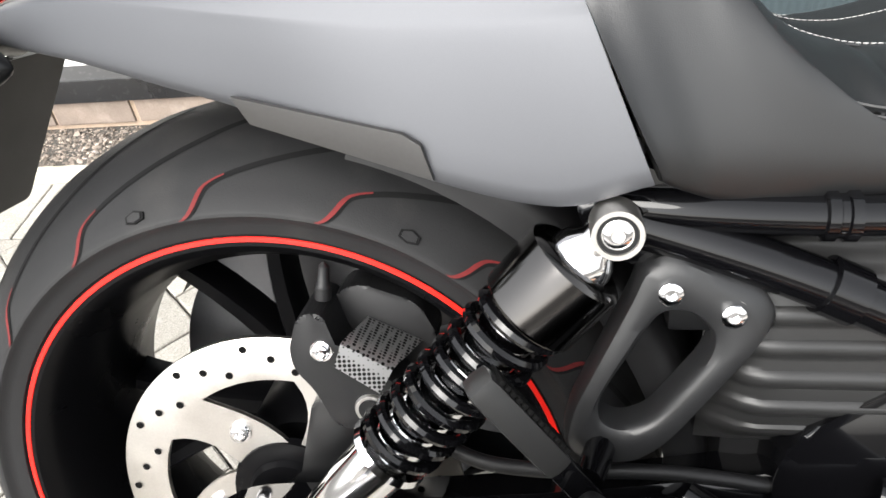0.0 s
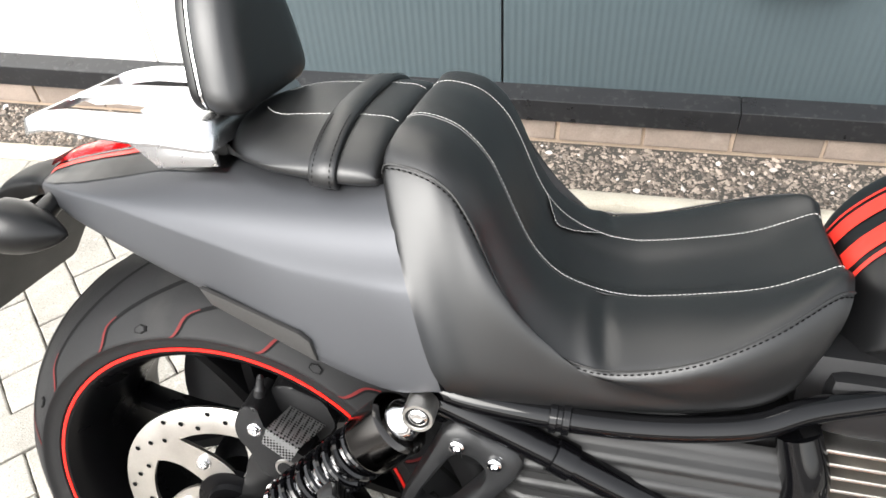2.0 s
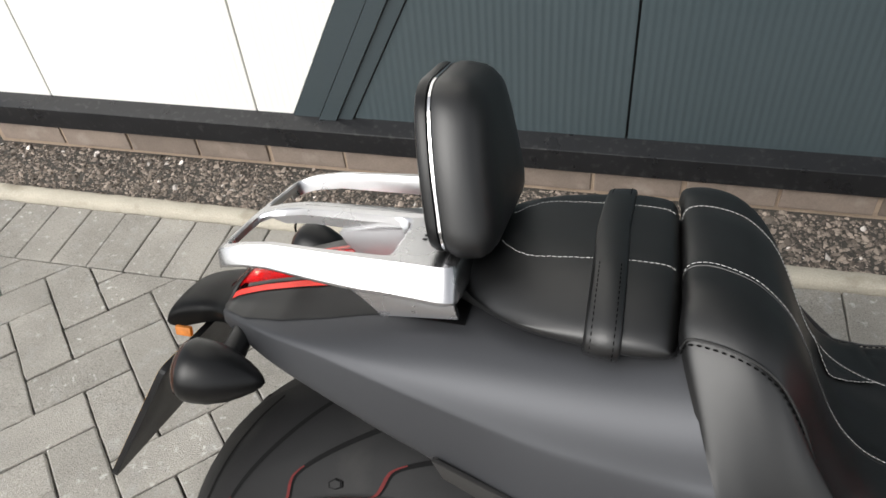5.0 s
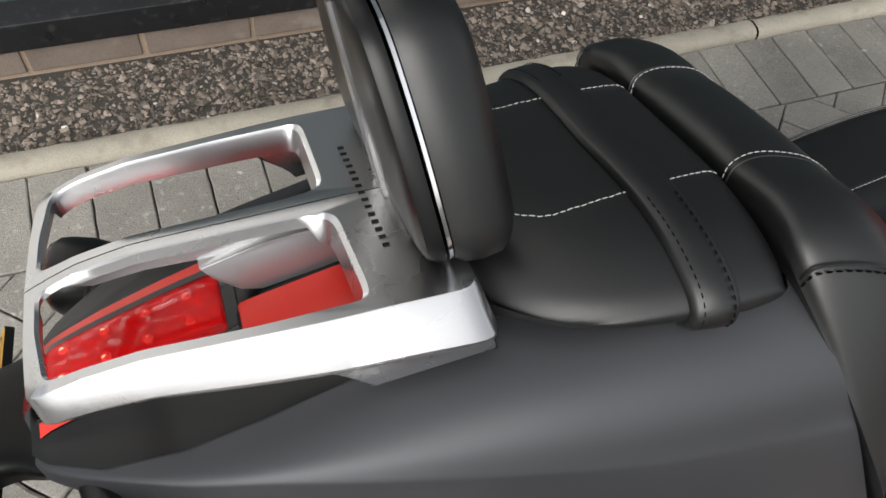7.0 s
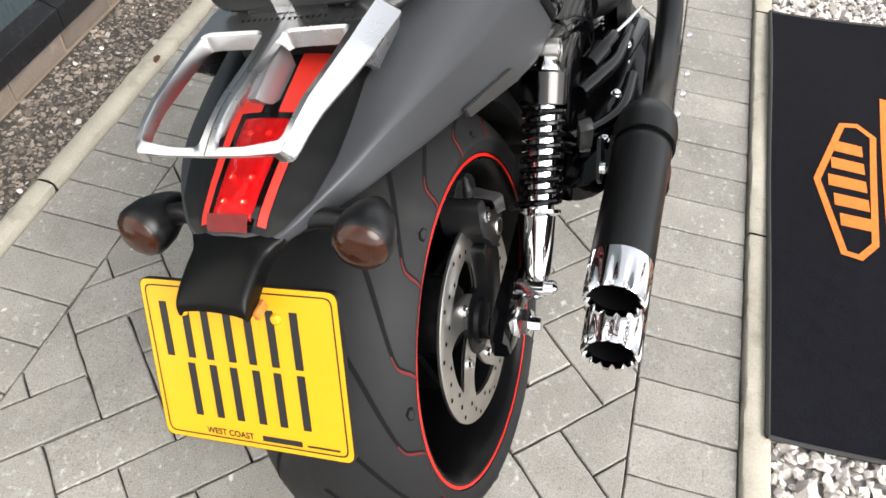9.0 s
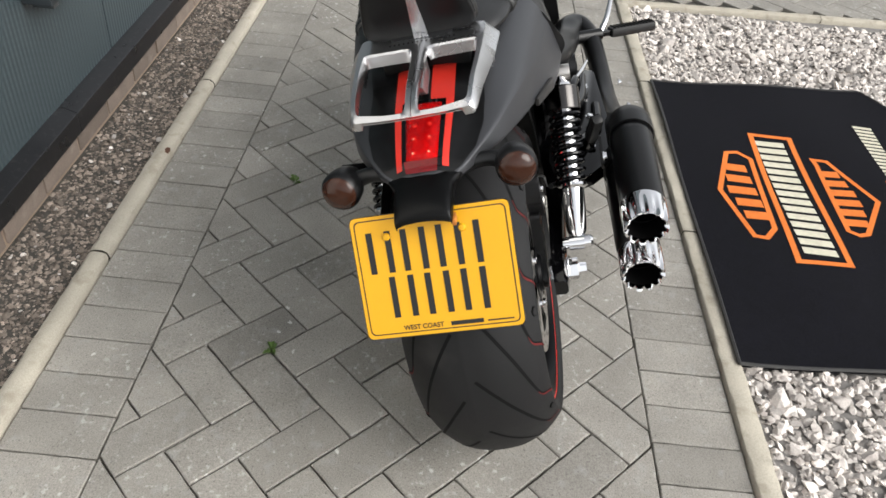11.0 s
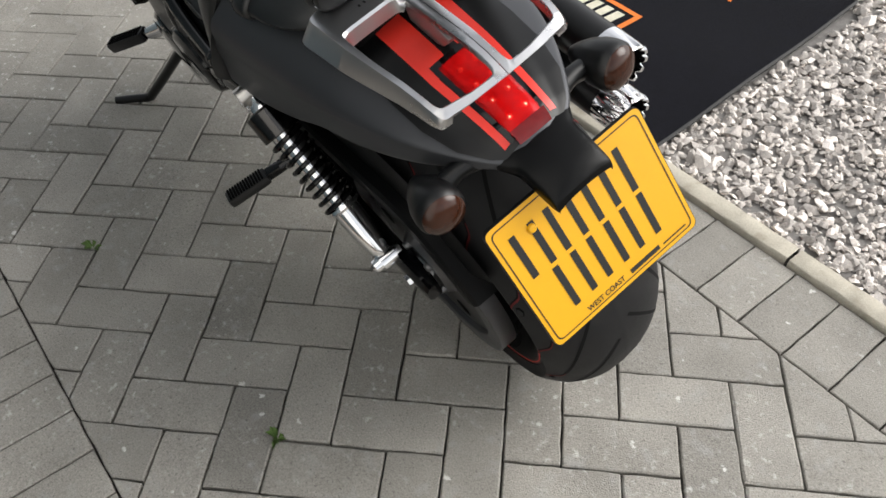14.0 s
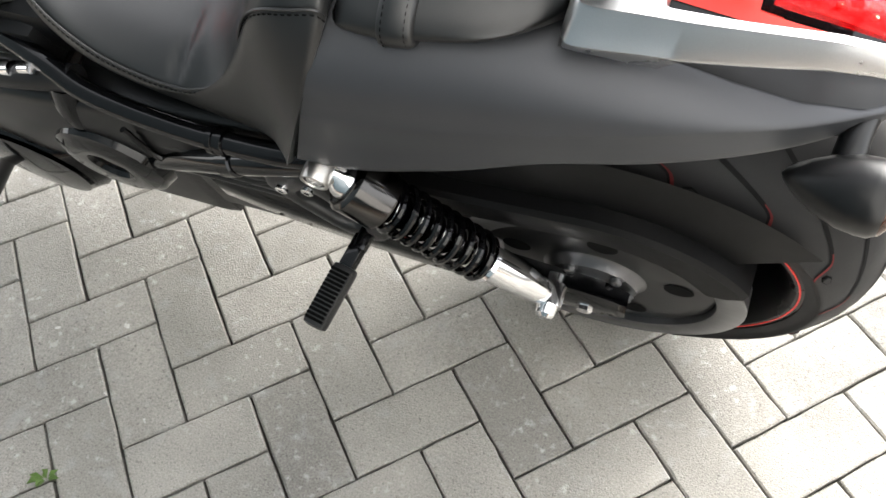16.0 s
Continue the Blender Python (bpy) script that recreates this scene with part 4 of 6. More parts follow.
# tail body: stations from the seat to the tail
#        x, slant, top z, deck half-width, deck edge z, widest y, its z, lower edge y, z
TAIL = [(0.199, 0.395, 0.798, 0.112, 0.790, 0.185, 0.692, 0.200, 0.624),
        (0.155, 0.290, 0.793, 0.108, 0.783, 0.179, 0.690, 0.189, 0.609),
        (0.095, 0.125, 0.786, 0.104, 0.775, 0.169, 0.692, 0.1745, 0.629),
        (0.030, 0.040, 0.779, 0.098, 0.767, 0.157, 0.700, 0.155, 0.657),
        (-0.040, 0.000, 0.768, 0.088, 0.757, 0.143, 0.706, 0.140, 0.676),
        (-0.100, 0.000, 0.755, 0.077, 0.745, 0.127, 0.713, 0.124, 0.689),
        (-0.147, 0.000, 0.743, 0.066, 0.734, 0.109, 0.714, 0.106, 0.695),
        (-0.186, 0.000, 0.732, 0.055, 0.723, 0.087, 0.712, 0.084, 0.698),
        (-0.216, 0.000, 0.722, 0.044, 0.713, 0.065, 0.706, 0.062, 0.697),
        (-0.234, 0.000, 0.711, 0.032, 0.704, 0.044, 0.698, 0.042, 0.692)]


def tail_row(st):
    x, sl, zt, yd, zd, ym, zm, yl, zl = st
    a, b = ym - yd, zd - zm
    r = 1.0 - min(1.0, max(0.0, (0.04 - x) / 0.15))             # the crease along the flank softens towards the seat
    yc, zc = yd + (0.86 + 0.07 * r) * a, zd - (0.52 + 0.22 * r) * b
    pts = [(0, zt), (yd * 0.5, zt - (zt - zd) * 0.25), (yd, zd), (yd + (0.46 + 0.04 * r) * a, zd - (0.205 - 0.02 * r) * b), (yd + (0.745 + 0.045 * r) * a, zd - (0.375 + 0.06 * r) * b), (yc, zc), (yc + (yl - yc) * 0.22 + 0.0008, zc + (zl - zc) * 0.14),
           (yc + (yl - yc) * 0.62 + 0.001, zc + (zl - zc) * 0.55), (yl, zl), (yl - 0.006, zl - 0.0015), (yl - 0.012, zl + 0.006)]
    return [(x + sl * (0.80 - z), -y, z) for y, z in pts]


def tail_z(x, y):
    """Height of the deck, and of the sloping panels beside it down to the crease."""
    xs = [s[0] for s in TAIL][::-1]
    zt, yd, zd, ym, zm = (np.interp(x, xs, [s[k] for s in TAIL][::-1]) for k in (2, 3, 4, 5, 6))
    y = abs(y)
    if y <= yd:
        return zt - (zt - zd) * (y / yd) ** 2
    return np.interp((y - yd) / (ym - yd), [0, 0.46, 0.76, 0.84], [zd, zd - 0.215 * (zd - zm), zd - 0.39 * (zd - zm), zd - 0.48 * (zd - zm)])


bm = bmesh.new()
rows_ = [[(x, y * (1.0 - 0.085 * min(1.0, max(0.0, (0.75 - z) / 0.1)) * min(1.0, max(0.0, (x + 0.10) / 0.20))) if y > 0 else y, z) for x, y, z in mirrored(tail_row(s))] for s in TAIL]
g = skin(bm, surface(rows_, 70, 73))
bm.faces.new(g[-1])
tail = part("tail_body", bm, PAINT, bike, "matte grey painted tail body and rear mudguard")


def deck_strip(name, x0, x1, y_of, mat, lift, parent, n=24, label="", across=5):
    bm_ = bmesh.new()
    rws = []
    for x in np.linspace(x0, x1, n):
        a_, b_ = y_of(x)
        rws.append([(x, y, tail_z(x, y) + lift) for y in np.linspace(a_, b_, across)])
    skin(bm_, rws)
    return part(name, bm_, mat, parent, label)


def deck_half(x):
    return float(np.interp(x, [-0.232, -0.220, -0.190, -0.146, -0.10, -0.05, 0.03], [0.040, 0.056, 0.076, 0.087, 0.089, 0.088, 0.102]))


deck_strip("deck_panel", -0.230, 0.03, lambda x: (-deck_half(x), deck_half(x)), BLACK_SATIN, 0.0016, tail, 60, "black painted deck band", 41)
for side in (-1, 1):
    def red_y(x, side=side):
        inner = float(np.interp(x, [-0.224, -0.12, -0.10, 0.03], [0.0290, 0.0345, 0.010, 0.010]))
        outer = float(np.interp(x, [-0.224, -0.12, 0.03], [0.0375, 0.0450, 0.0470]))
        return (side * inner, side * outer)
    deck_strip("red_stripe", -0.224, 0.03, red_y, RED_PAINT, 0.0026, tail, 40, "red painted stripe")

# flange and inner mudguard below the tail body
for side in (-1, 1):
    bm = bmesh.new()
    w = side * (1.0 if side < 0 else 0.86)
    slab(bm, [(0.018, w * 0.1600, 0.668), (0.128, w * 0.1830, 0.648), (0.139, w * 0.1840, 0.641), (0.1455, w * 0.1825, 0.619), (0.028, w * 0.1585, 0.650)], (0, -side * 0.006, 0), 0.001)
    part("mudguard_flange", bm, DUSTY_PLASTIC, tail, "dusty black flange under the body edge")
bm = bmesh.new()
rows_ = []
for a in np.linspace(0.05, 1.30, 30):
    r = 0.338
    w = 0.124
    p = [(-w, r - 0.03), (-w * 0.96, r), (-w * 0.5, r + 0.012), (0, r + 0.014), (w * 0.5, r + 0.012), (w * 0.96, r), (w, r - 0.03)]
    rows_.append([(AXLE[0] + q * math.cos(a), y, AXLE[2] + q * math.sin(a)) for y, q in p])
skin(bm, surface(rows_, 30, 25))
guard_side = bmesh.new()
skin(guard_side, [[(AXLE[0] + r * math.cos(a), 0.1125, AXLE[2] + r * math.sin(a)) for r in (0.188, 0.215, 0.25, 0.290)] for a in np.linspace(0.6, 2.42, 24)])
bmesh.ops.solidify(guard_side, geom=guard_side.faces, thickness=0.004)
part("mudguard_side", guard_side, BLACK_PLASTIC, bike, "black plastic mudguard side over the drive belt")
part("inner_mudguard", bm, BLACK_PLASTIC, bike, "black plastic inner mudguard")

# tail light
bm = bmesh.new()
rows_ = []
for q in np.linspace(0, 1, 14):
    x = -0.110 - 0.112 * q
    w = 0.0280 - 0.0050 * q
    h = 0.0045 * min(1, 6 * q + 0.25, 8 * (1 - q) + 0.5)
    rows_.append([(x, y, tail_z(x, y) + 0.003 + h * (1 - (abs(y) / w) ** 6)) for y in np.linspace(-w, w, 11)])
g = skin(bm, rows_)
bmesh.ops.solidify(bm, geom=bm.faces, thickness=0.0015)
lamp = part("tail_light", bm, LENS_RED, bike, "red tail light lens with black surround")
lamp.visible_shadow = False
deck_strip("reflector", -0.220, -0.112, lambda x: (-0.0215, 0.0215), REFLECTOR, 0.0040, lamp, 12)
deck_strip("bezel", -0.225, -0.102, lambda x: (-0.0335 + 0.05 * max(0, -0.12 - x), 0.0335 - 0.05 * max(0, -0.12 - x)), BLACK_GLOSS, 0.0032, lamp, 14, "black lamp surround", 9)
for i in range(4):
    for j in (-1, 1):
        x, y = -0.130 - 0.0255 * i, j * 0.011
        part("led", lathe(bmesh.new(), [(0.0, 0.0036), (0.002, 0.0030), (0.003, 0.0)], (x, y, tail_z(x, y) + 0.0045), "z", seg=10), LED, lamp)
bm = bmesh.new()
skin(bm, [[(x, y, z) for y in np.linspace(-w, w, 5)] for x, z, w in ((-0.2215, 0.7275, 0.0240), (-0.2265, 0.7240, 0.0235), (-0.2310, 0.7195, 0.0230), (-0.2335, 0.7145, 0.0226))])
bmesh.ops.solidify(bm, geom=bm.faces, thickness=0.002)
part("reflex_reflector", bm, REFLEX_RED, lamp, "dark red reflector strip")

# plate carrier hood, number plate
hood_rows = []
for x, z, w, h in ((-0.190, 0.700, 0.066, 0.006), (-0.223, 0.704, 0.055, 0.012), (-0.243, 0.7025, 0.0435, 0.018), (-0.264, 0.699, 0.0415, 0.022), (-0.286, 0.692, 0.0405, 0.023), (-0.299, 0.684, 0.0400, 0.016), (-0.3035, 0.674, 0.0385, 0.005)):
    hood_rows.append([(x, -w * 0.96, z - h), (x, -w, z - h * 0.3), (x, -w * 0.9, z + 0.0005), (x, -w * 0.6, z + 0.004), (x, 0, z + 0.006), (x, w * 0.6, z + 0.004), (x, w * 0.9, z + 0.0005), (x, w, z - h * 0.3), (x, w * 0.96, z - h)])
bm = bmesh.new()
skin(bm, surface(hood_rows, 30, 33))
bmesh.ops.solidify(bm, geom=bm.faces, thickness=0.003)
hood = part("plate_light_hood", bm, BLACK_SATIN, bike, "satin black hood over the number plate")
part("clip", block_box(bmesh.new(), (-0.293, -0.0425, 0.659), (-0.275, -0.0365, 0.670), 0.002), BRASS, hood, "rusty orange clip")
P_TOP, P_LOW = Vector((-0.264, 0, 0.668)), Vector((-0.346, 0, 0.519))
p_up = (P_TOP - P_LOW).normalized()
p_n = Vector((-p_up.z, 0, p_up.x))
P_MID = (P_TOP + P_LOW) / 2


def plate_at(y, v, lift=0.0):
    """y to the left seen from the front; v up the plate from its middle."""
    return tuple(P_MID + p_up * v + Vector((0, y, 0)) + p_n * lift)


def plate_slab(outline, lift, thick):
    return slab(bmesh.new(), [plate_at(y, v, lift) for y, v in outline], p_n * thick)


W2, H2 = 0.1145, 0.089
plate = part("number_plate", plate_slab(rounded([(-W2, -H2), (W2, -H2), (W2, H2), (-W2, H2)], 0.010), 0.0003, 0.0012), PLATE_YELLOW, bike, "yellow rear number plate, characters drawn as bars", smooth=False)
bm = bmesh.new()
outer = rounded([(-W2 + 0.005, -H2 + 0.005), (W2 - 0.005, -H2 + 0.005), (W2 - 0.005, H2 - 0.005), (-W2 + 0.005, H2 - 0.005)], 0.009)
inner = rounded([(-W2 + 0.0066, -H2 + 0.0066), (W2 - 0.0066, -H2 + 0.0066), (W2 - 0.0066, H2 - 0.0066), (-W2 + 0.0066, H2 - 0.0066)], 0.008)
vo, vi = ([bm.verts.new(plate_at(y, v, 0.0019)) for y, v in loop] for loop in (outer, inner))
for k in range(len(vo)):
    bm.faces.new((vo[k], vo[(k + 1) % len(vo)], vi[(k + 1) % len(vo)], vi[k]))
part("border_line", bm, PLATE_BLACK, plate, smooth=False)
for v, chars in ((0.036, (0.076, 0.026, -0.012, -0.052)), (-0.030, (0.052, 0.000, -0.052))):
    for k, y in enumerate(chars):
        for d in ((0.0,) if (v > 0 and k == 2) else (-0.0135, 0.0135)):
            w = 0.0045
            part("character_bar", plate_slab([(y + d - w, v - 0.030), (y + d + w, v - 0.030), (y + d + w, v + 0.030), (y + d - w, v + 0.030)], 0.0017, 0.0004), PLATE_BLACK, plate, smooth=False)
for y in (-0.046, 0.064):
    bm = lathe(bmesh.new(), [(0, 0.0058), (0.002, 0.0055), (0.0035, 0.004), (0.004, 0)], (0, 0, 0), "z", seg=16)
    bmesh.ops.transform(bm, matrix=Matrix.Translation(plate_at(y, 0.058, 0.0018)) @ p_n.to_track_quat("Z", "Y").to_matrix().to_4x4(), verts=bm.verts)
    part("plate_screw", bm, PLATE_YELLOW, plate)
p_m = Matrix((( 0, p_up.x, p_n.x, 0), (-1, 0, 0, 0), (0, p_up.z, p_n.z, 0), (0, 0, 0, 1)))
lettering("WEST COAST", "lettering", 0.0098, Matrix.Translation(plate_at(0.0595, -0.0795, 0.0021)) @ p_m, PLATE_BLACK, plate, 0.98, bold=0.0002)
part("dealer_bar", plate_slab([(-0.057, -0.0795), (-0.010, -0.0795), (-0.010, -0.0735), (-0.057, -0.0735)], 0.0017, 0.0004), PLATE_BLACK, plate, smooth=False)
part("dealer_bar", plate_slab([(-0.100, -0.0785), (-0.063, -0.0785), (-0.063, -0.0765), (-0.100, -0.0765)], 0.0017, 0.0004), PLATE_BLACK, plate, smooth=False)
part("plate_back", plate_slab(rounded([(-W2 - 0.0008, -H2 - 0.0008), (W2 + 0.0008, -H2 - 0.0008), (W2 + 0.0008, H2 + 0.0008), (-W2 - 0.0008, H2 + 0.0008)], 0.010), -0.005, 0.0062), BLACK_PLASTIC, plate, "black plate backing", smooth=False)

# indicators
for side in (-1, 1):
    c = Vector((-0.197, side * 0.1265, 0.688))
    rear = c + Vector((-0.027, side * 0.004, 0.004))
    front = c + Vector((0.048, -side * 0.006, -0.004))
    run = (front - rear).length
    ind = part("indicator", along(bmesh.new(), rear, front, [(0.0, 0.0), (0.001, 0.0262), (0.006, 0.0294), (0.014, 0.0299), (0.028, 0.0286), (0.045, 0.0232), (0.058, 0.0164), (0.067, 0.0105), (run - 0.003, 0.005), (run, 0.0)], 32), BLACK_SATIN, bike, "satin black bullet indicator with smoked lens")
    part("lens", along(bmesh.new(), rear, front, [(-0.009, 0.0), (-0.0085, 0.010), (-0.006, 0.018), (-0.001, 0.0254), (0.001, 0.0262)], 32), AMBER, ind, "smoked amber lens")
    part("stalk", tube(bmesh.new(), [c + Vector((0.006, -side * 0.018, 0.004)), c + Vector((0.004, -side * 0.045, 0.010)), c + Vector((-0.004, -side * 0.085, 0.008))], [0.013, 0.0115, 0.014], seg=14, smooth_to=10), BLACK_SATIN, ind)

# luggage rack
def rail(pts, w, h, n=26, taper=None):
    """A bar of rounded oblong section along points; w across, h upright."""
    line = spline(pts, n)
    tang = np.gradient(line, axis=0)
    bm_ = bmesh.new()
    rws = []
    for k, (p, t) in enumerate(zip(line, tang)):
        t = t / np.linalg.norm(t)
        s = np.cross(t, (0, 0, 1))
        s /= np.linalg.norm(s)
        u = np.cross(s, t)
        ww, hh = (w, h) if taper is None else taper(k / (n - 1))
        rws.append([p + s * a_ * ww + u * b_ * hh for a_, b_ in ((-1, -0.7), (-0.8, -1), (0.8, -1), (1, -0.7), (1, 0.6), (0.7, 1), (-0.7, 1), (-1, 0.6))])
    g_ = skin(bm_, rws, close_v=True)
    bm_.faces.new(g_[0])
    bm_.faces.new(g_[-1][::-1])
    return bm_


def rack_top(x):
    return float(np.interp(x, [-0.209, -0.198, -0.180, -0.150, -0.03, 0.05], [0.7900, 0.7960, 0.8030, 0.8090, 0.8150, 0.8165]))


def rack_half(side, n=96):
    """Half of the rack: a frame round one opening, with chamfered edges and walls that slope inwards."""
    upper = [(0.020, -0.0005), (0.0186, -0.100), (-0.06, -0.0975), (-0.206, -0.0850), (-0.2095, -0.045), (-0.2105, -0.0005)]
    lower = [(0.026, -0.0005), (0.0255, -0.1185), (-0.06, -0.1125), (-0.2035, -0.0905), (-0.205, -0.045), (-0.206, -0.0005)]
    inner = [(-0.040, -0.0100), (-0.0385, -0.0885), (-0.095, -0.0872), (-0.196, -0.0790), (-0.2020, -0.040), (-0.2030, -0.0075)]

    def evenly(pts, soft):
        """The same number of points on each edge, with the corners eased."""
        p = np.array([np.array(pts[k]) + (np.array(pts[(k + 1) % 6]) - np.array(pts[k])) * f for k in range(6) for f in np.arange(n // 6) / (n // 6)])
        for _ in range(soft):
            q = 0.25 * np.roll(p, 1, axis=0) + 0.5 * p + 0.25 * np.roll(p, -1, axis=0)
            free = np.ones(len(p), bool) if pts is inner else p[:, 1] < -0.02
            p[free] = q[free]
        return p

    o, low_, i_ = evenly(upper, 5), evenly(lower, 5), evenly(inner, 5)
    c = i_.mean(0)
    bm_ = bmesh.new()
    rings = []
    for which, grow, drop in ((low_, 0.985, 1.06), (low_, 1.0, 1.0), (low_, 1.0, 0.90), (o, 1.006, 0.07), (o, 0.995, 0.0), (i_, 1.02, 0.0), (i_, 0.988, 0.12), (i_, 0.968, 0.85)):
        ring = []
        for x, y in which:
            h = float(np.interp(x, [-0.2, -0.1, 0.02], [0.0160, 0.0215, 0.0245]))
            xx, yy = c[0] + (x - c[0]) * grow, c[1] + (y - c[1]) * grow
            if y > -0.001:
                yy = y
            if x < -0.185 and abs(y) < 0.072:
                h *= 0.55                                       # the rear bar is slim
                if which is i_:
                    xx = c[0] + (x - c[0]) * max(grow, 0.99)
            if which is i_ and y > -0.02 and x < -0.05:
                h *= 0.42                                       # the centre bar is shallow
            ring.append((xx, yy * -side, rack_top(x) - h * drop))
        rings.append(ring)
    rings.append(rings[0])
    skin(bm_, rings[:-1], close_v=True)
    return bm_


rack = part("luggage_rack", rack_half(-1), SILVER, bike, "silver cast luggage rack")
part("rack_frame", rack_half(1), SILVER, rack)
for side in (-1, 1):
    part("rail_skirt", slab(bmesh.new(), [(0.0205, side * 0.1105, 0.7935), (0.0260, side * 0.1090, 0.7750), (-0.0435, side * 0.1050, 0.7645), (-0.050, side * 0.1060, 0.776), (-0.075, side * 0.1065, 0.790), (-0.02, side * 0.1105, 0.7935)], (0, -side * 0.008, 0), 0.002), SILVER, rack)
for k in range(15):
    y = 0.050 - 0.0072 * k
    part("name_bar", slab(bmesh.new(), [(-0.0212, y, 0.8152), (-0.0172, y, 0.8152), (-0.0172, y - 0.0024, 0.8152), (-0.0212, y - 0.0024, 0.8152)], (0, 0, 0.0005)), BLACK_PLASTIC, rack, smooth=False)
part("centre_web", slab(bmesh.new(), [(x, -0.0060, z) for x, z in ((-0.036, 0.800), (-0.080, 0.796), (-0.119, 0.786), (-0.112, 0.776), (-0.098, 0.764), (-0.085, 0.7605), (-0.036, 0.7695))], (0, 0.012, 0), 0.001), WEB_SILVER, rack, "matte silver web under the centre bar")
part("mount_block", block_box(bmesh.new(), (-0.02, -0.07, 0.765), (0.018, 0.07, 0.803), 0.006), BLACK_SATIN, rack)
# backrest
def pad_outline(scale=1.0):
    o = rounded([(-0.094, 0.0), (0.094, 0.0), (0.078, 0.082), (0.052, 0.137), (-0.052, 0.137), (-0.078, 0.082)], 0.030, 6)
    return [(y * scale, 0.0715 + (h - 0.0715) * scale) for y, h in o]


def pad_at(y, h, d):
    """On the backrest: y across, h up, d ahead of its rear shell."""
    return (0.007 - 0.20 * h + d, y, 0.816 + 0.985 * h)


def pad_loft(steps, name, mat, parent, label=""):
    bm_ = bmesh.new()
    g_ = skin(bm_, [[pad_at(y, h, d) for y, h in pad_outline(s)] for d, s in steps], close_v=True)
    bm_.faces.new(g_[0])
    bm_.faces.new(g_[-1])
    return part(name, bm_, mat, parent, label)


backrest = pad_loft([(0.003, 0.90), (0.0035, 0.985), (0.009, 1.015), (0.018, 1.02), (0.030, 1.0), (0.036, 0.955), (0.0420, 0.87), (0.0450, 0.70), (0.0465, 0.40)], "backrest", LEATHER, bike, "black leather pillion backrest pad with chrome edge")
pad_loft([(0.0005, 0.93), (0.0005, 0.989), (0.0026, 0.989), (0.0026, 0.93)], "edge_trim", CHROME, backrest, "bright chrome edge trim")
pad_loft([(-0.0130, 0.70), (-0.0125, 0.91), (-0.0105, 0.965), (-0.006, 0.99), (-0.0015, 0.985)], "back_shell", BLACK_SATIN, backrest, "black padded rear shell")
bm = bmesh.new()
slab(bm, [pad_at(-0.0115, 0.000, -0.0150), pad_at(0.0115, 0.000, -0.0150), pad_at(0.0036, 0.120, -0.0150), pad_at(-0.0036, 0.120, -0.0150)], (0.004, 0, 0))
part("centre_bar", bm, SILVER, backrest, "tapered silver centre bar", smooth=False)
part("post", block_box(bmesh.new(), (-0.006, -0.05, 0.806), (0.020, 0.05, 0.826), 0.004), BLACK_SATIN, backrest)

# pillion seat
def pillion_row(x, w, zt, zb):
    pts = [(0, zt), (w * 0.25, zt), (w * 0.50, zt - 0.002), (w * 0.72, zt - 0.008), (w * 0.90, zt - 0.018), (w * 0.985, zt - 0.027), (w, zb + 0.005), (w * 0.985, zb), (w * 0.93, zb - 0.004)]
    return [(x, -y, z) for y, z in pts]


PILLION = [(0.004, 0.030, 0.792, 0.786), (0.012, 0.062, 0.799, 0.785), (0.028, 0.088, 0.807, 0.785), (0.052, 0.110, 0.814, 0.785), (0.085, 0.125, 0.819, 0.784), (0.13, 0.1335, 0.823, 0.784), (0.160, 0.137, 0.8245, 0.784), (0.184, 0.136, 0.8235, 0.785), (0.193, 0.133, 0.818, 0.787), (0.1965, 0.126, 0.808, 0.789)]
P_GRID = surface([mirrored(pillion_row(*r)) for r in PILLION], 46, 69)
bm = bmesh.new()
g = skin(bm, P_GRID)
bm.faces.new(g[0])
bm.faces.new(g[-1])
pillion = part("pillion_seat", bm, LEATHER, bike, "black leather pillion seat with strap and white stitching")


def pillion_z(x, y):
    i = int(np.argmin(np.abs(P_GRID[:, 34, 0] - x)))
    r = P_GRID[i]
    j = int(np.argmin(np.abs(r[:, 1] - y) - 0.5 * (r[:, 2] - 0.8)))
    return r[j, 2]


for side in (-1, 1):
    line = []
    for q in np.linspace(0, 1, 40):
        x = 0.045 + 0.147 * q
        y = 0.060 - 0.030 * max(0, 1 - q * 4) ** 2 - 0.004 * q
        row = P_GRID[int(np.argmin(np.abs(P_GRID[:, 34, 0] - x)))]
        line.append((x, side * y, np.interp(y, -row[34:60, 1], row[34:60, 2]) + 0.0006))
    part("stitching", stitches(bmesh.new(), line), THREAD, pillion, "white thread")
# strap over the pillion seat
bm = bmesh.new()
rows_ = []
for x, lift in ((0.1235, 0.001), (0.1245, 0.0045), (0.1265, 0.006), (0.1375, 0.0065), (0.1485, 0.006), (0.1505, 0.0045), (0.1515, 0.001)):
    row = np.array([np.interp(x, P_GRID[:, k, 0], P_GRID[:, k, 1]) for k in range(69)]), np.array([np.interp(x, P_GRID[:, k, 0], P_GRID[:, k, 2]) for k in range(69)])
    y, z = row
    ny, nz = np.gradient(z), -np.gradient(y)
    n_ = np.hypot(ny, nz) + 1e-9
    s = -1 if nz[34] < 0 else 1
    slant = 0.004 * (np.abs(y) / 0.13)
    rows_.append([(x + sl, a_ + s * lift * b_ / c_, d_ + s * lift * e_ / c_) for a_, b_, c_, d_, e_, sl in zip(y, ny, n_, z, nz, slant)])
skin(bm, rows_)
strap = part("strap", bm, LEATHER, pillion, "black leather grab strap")
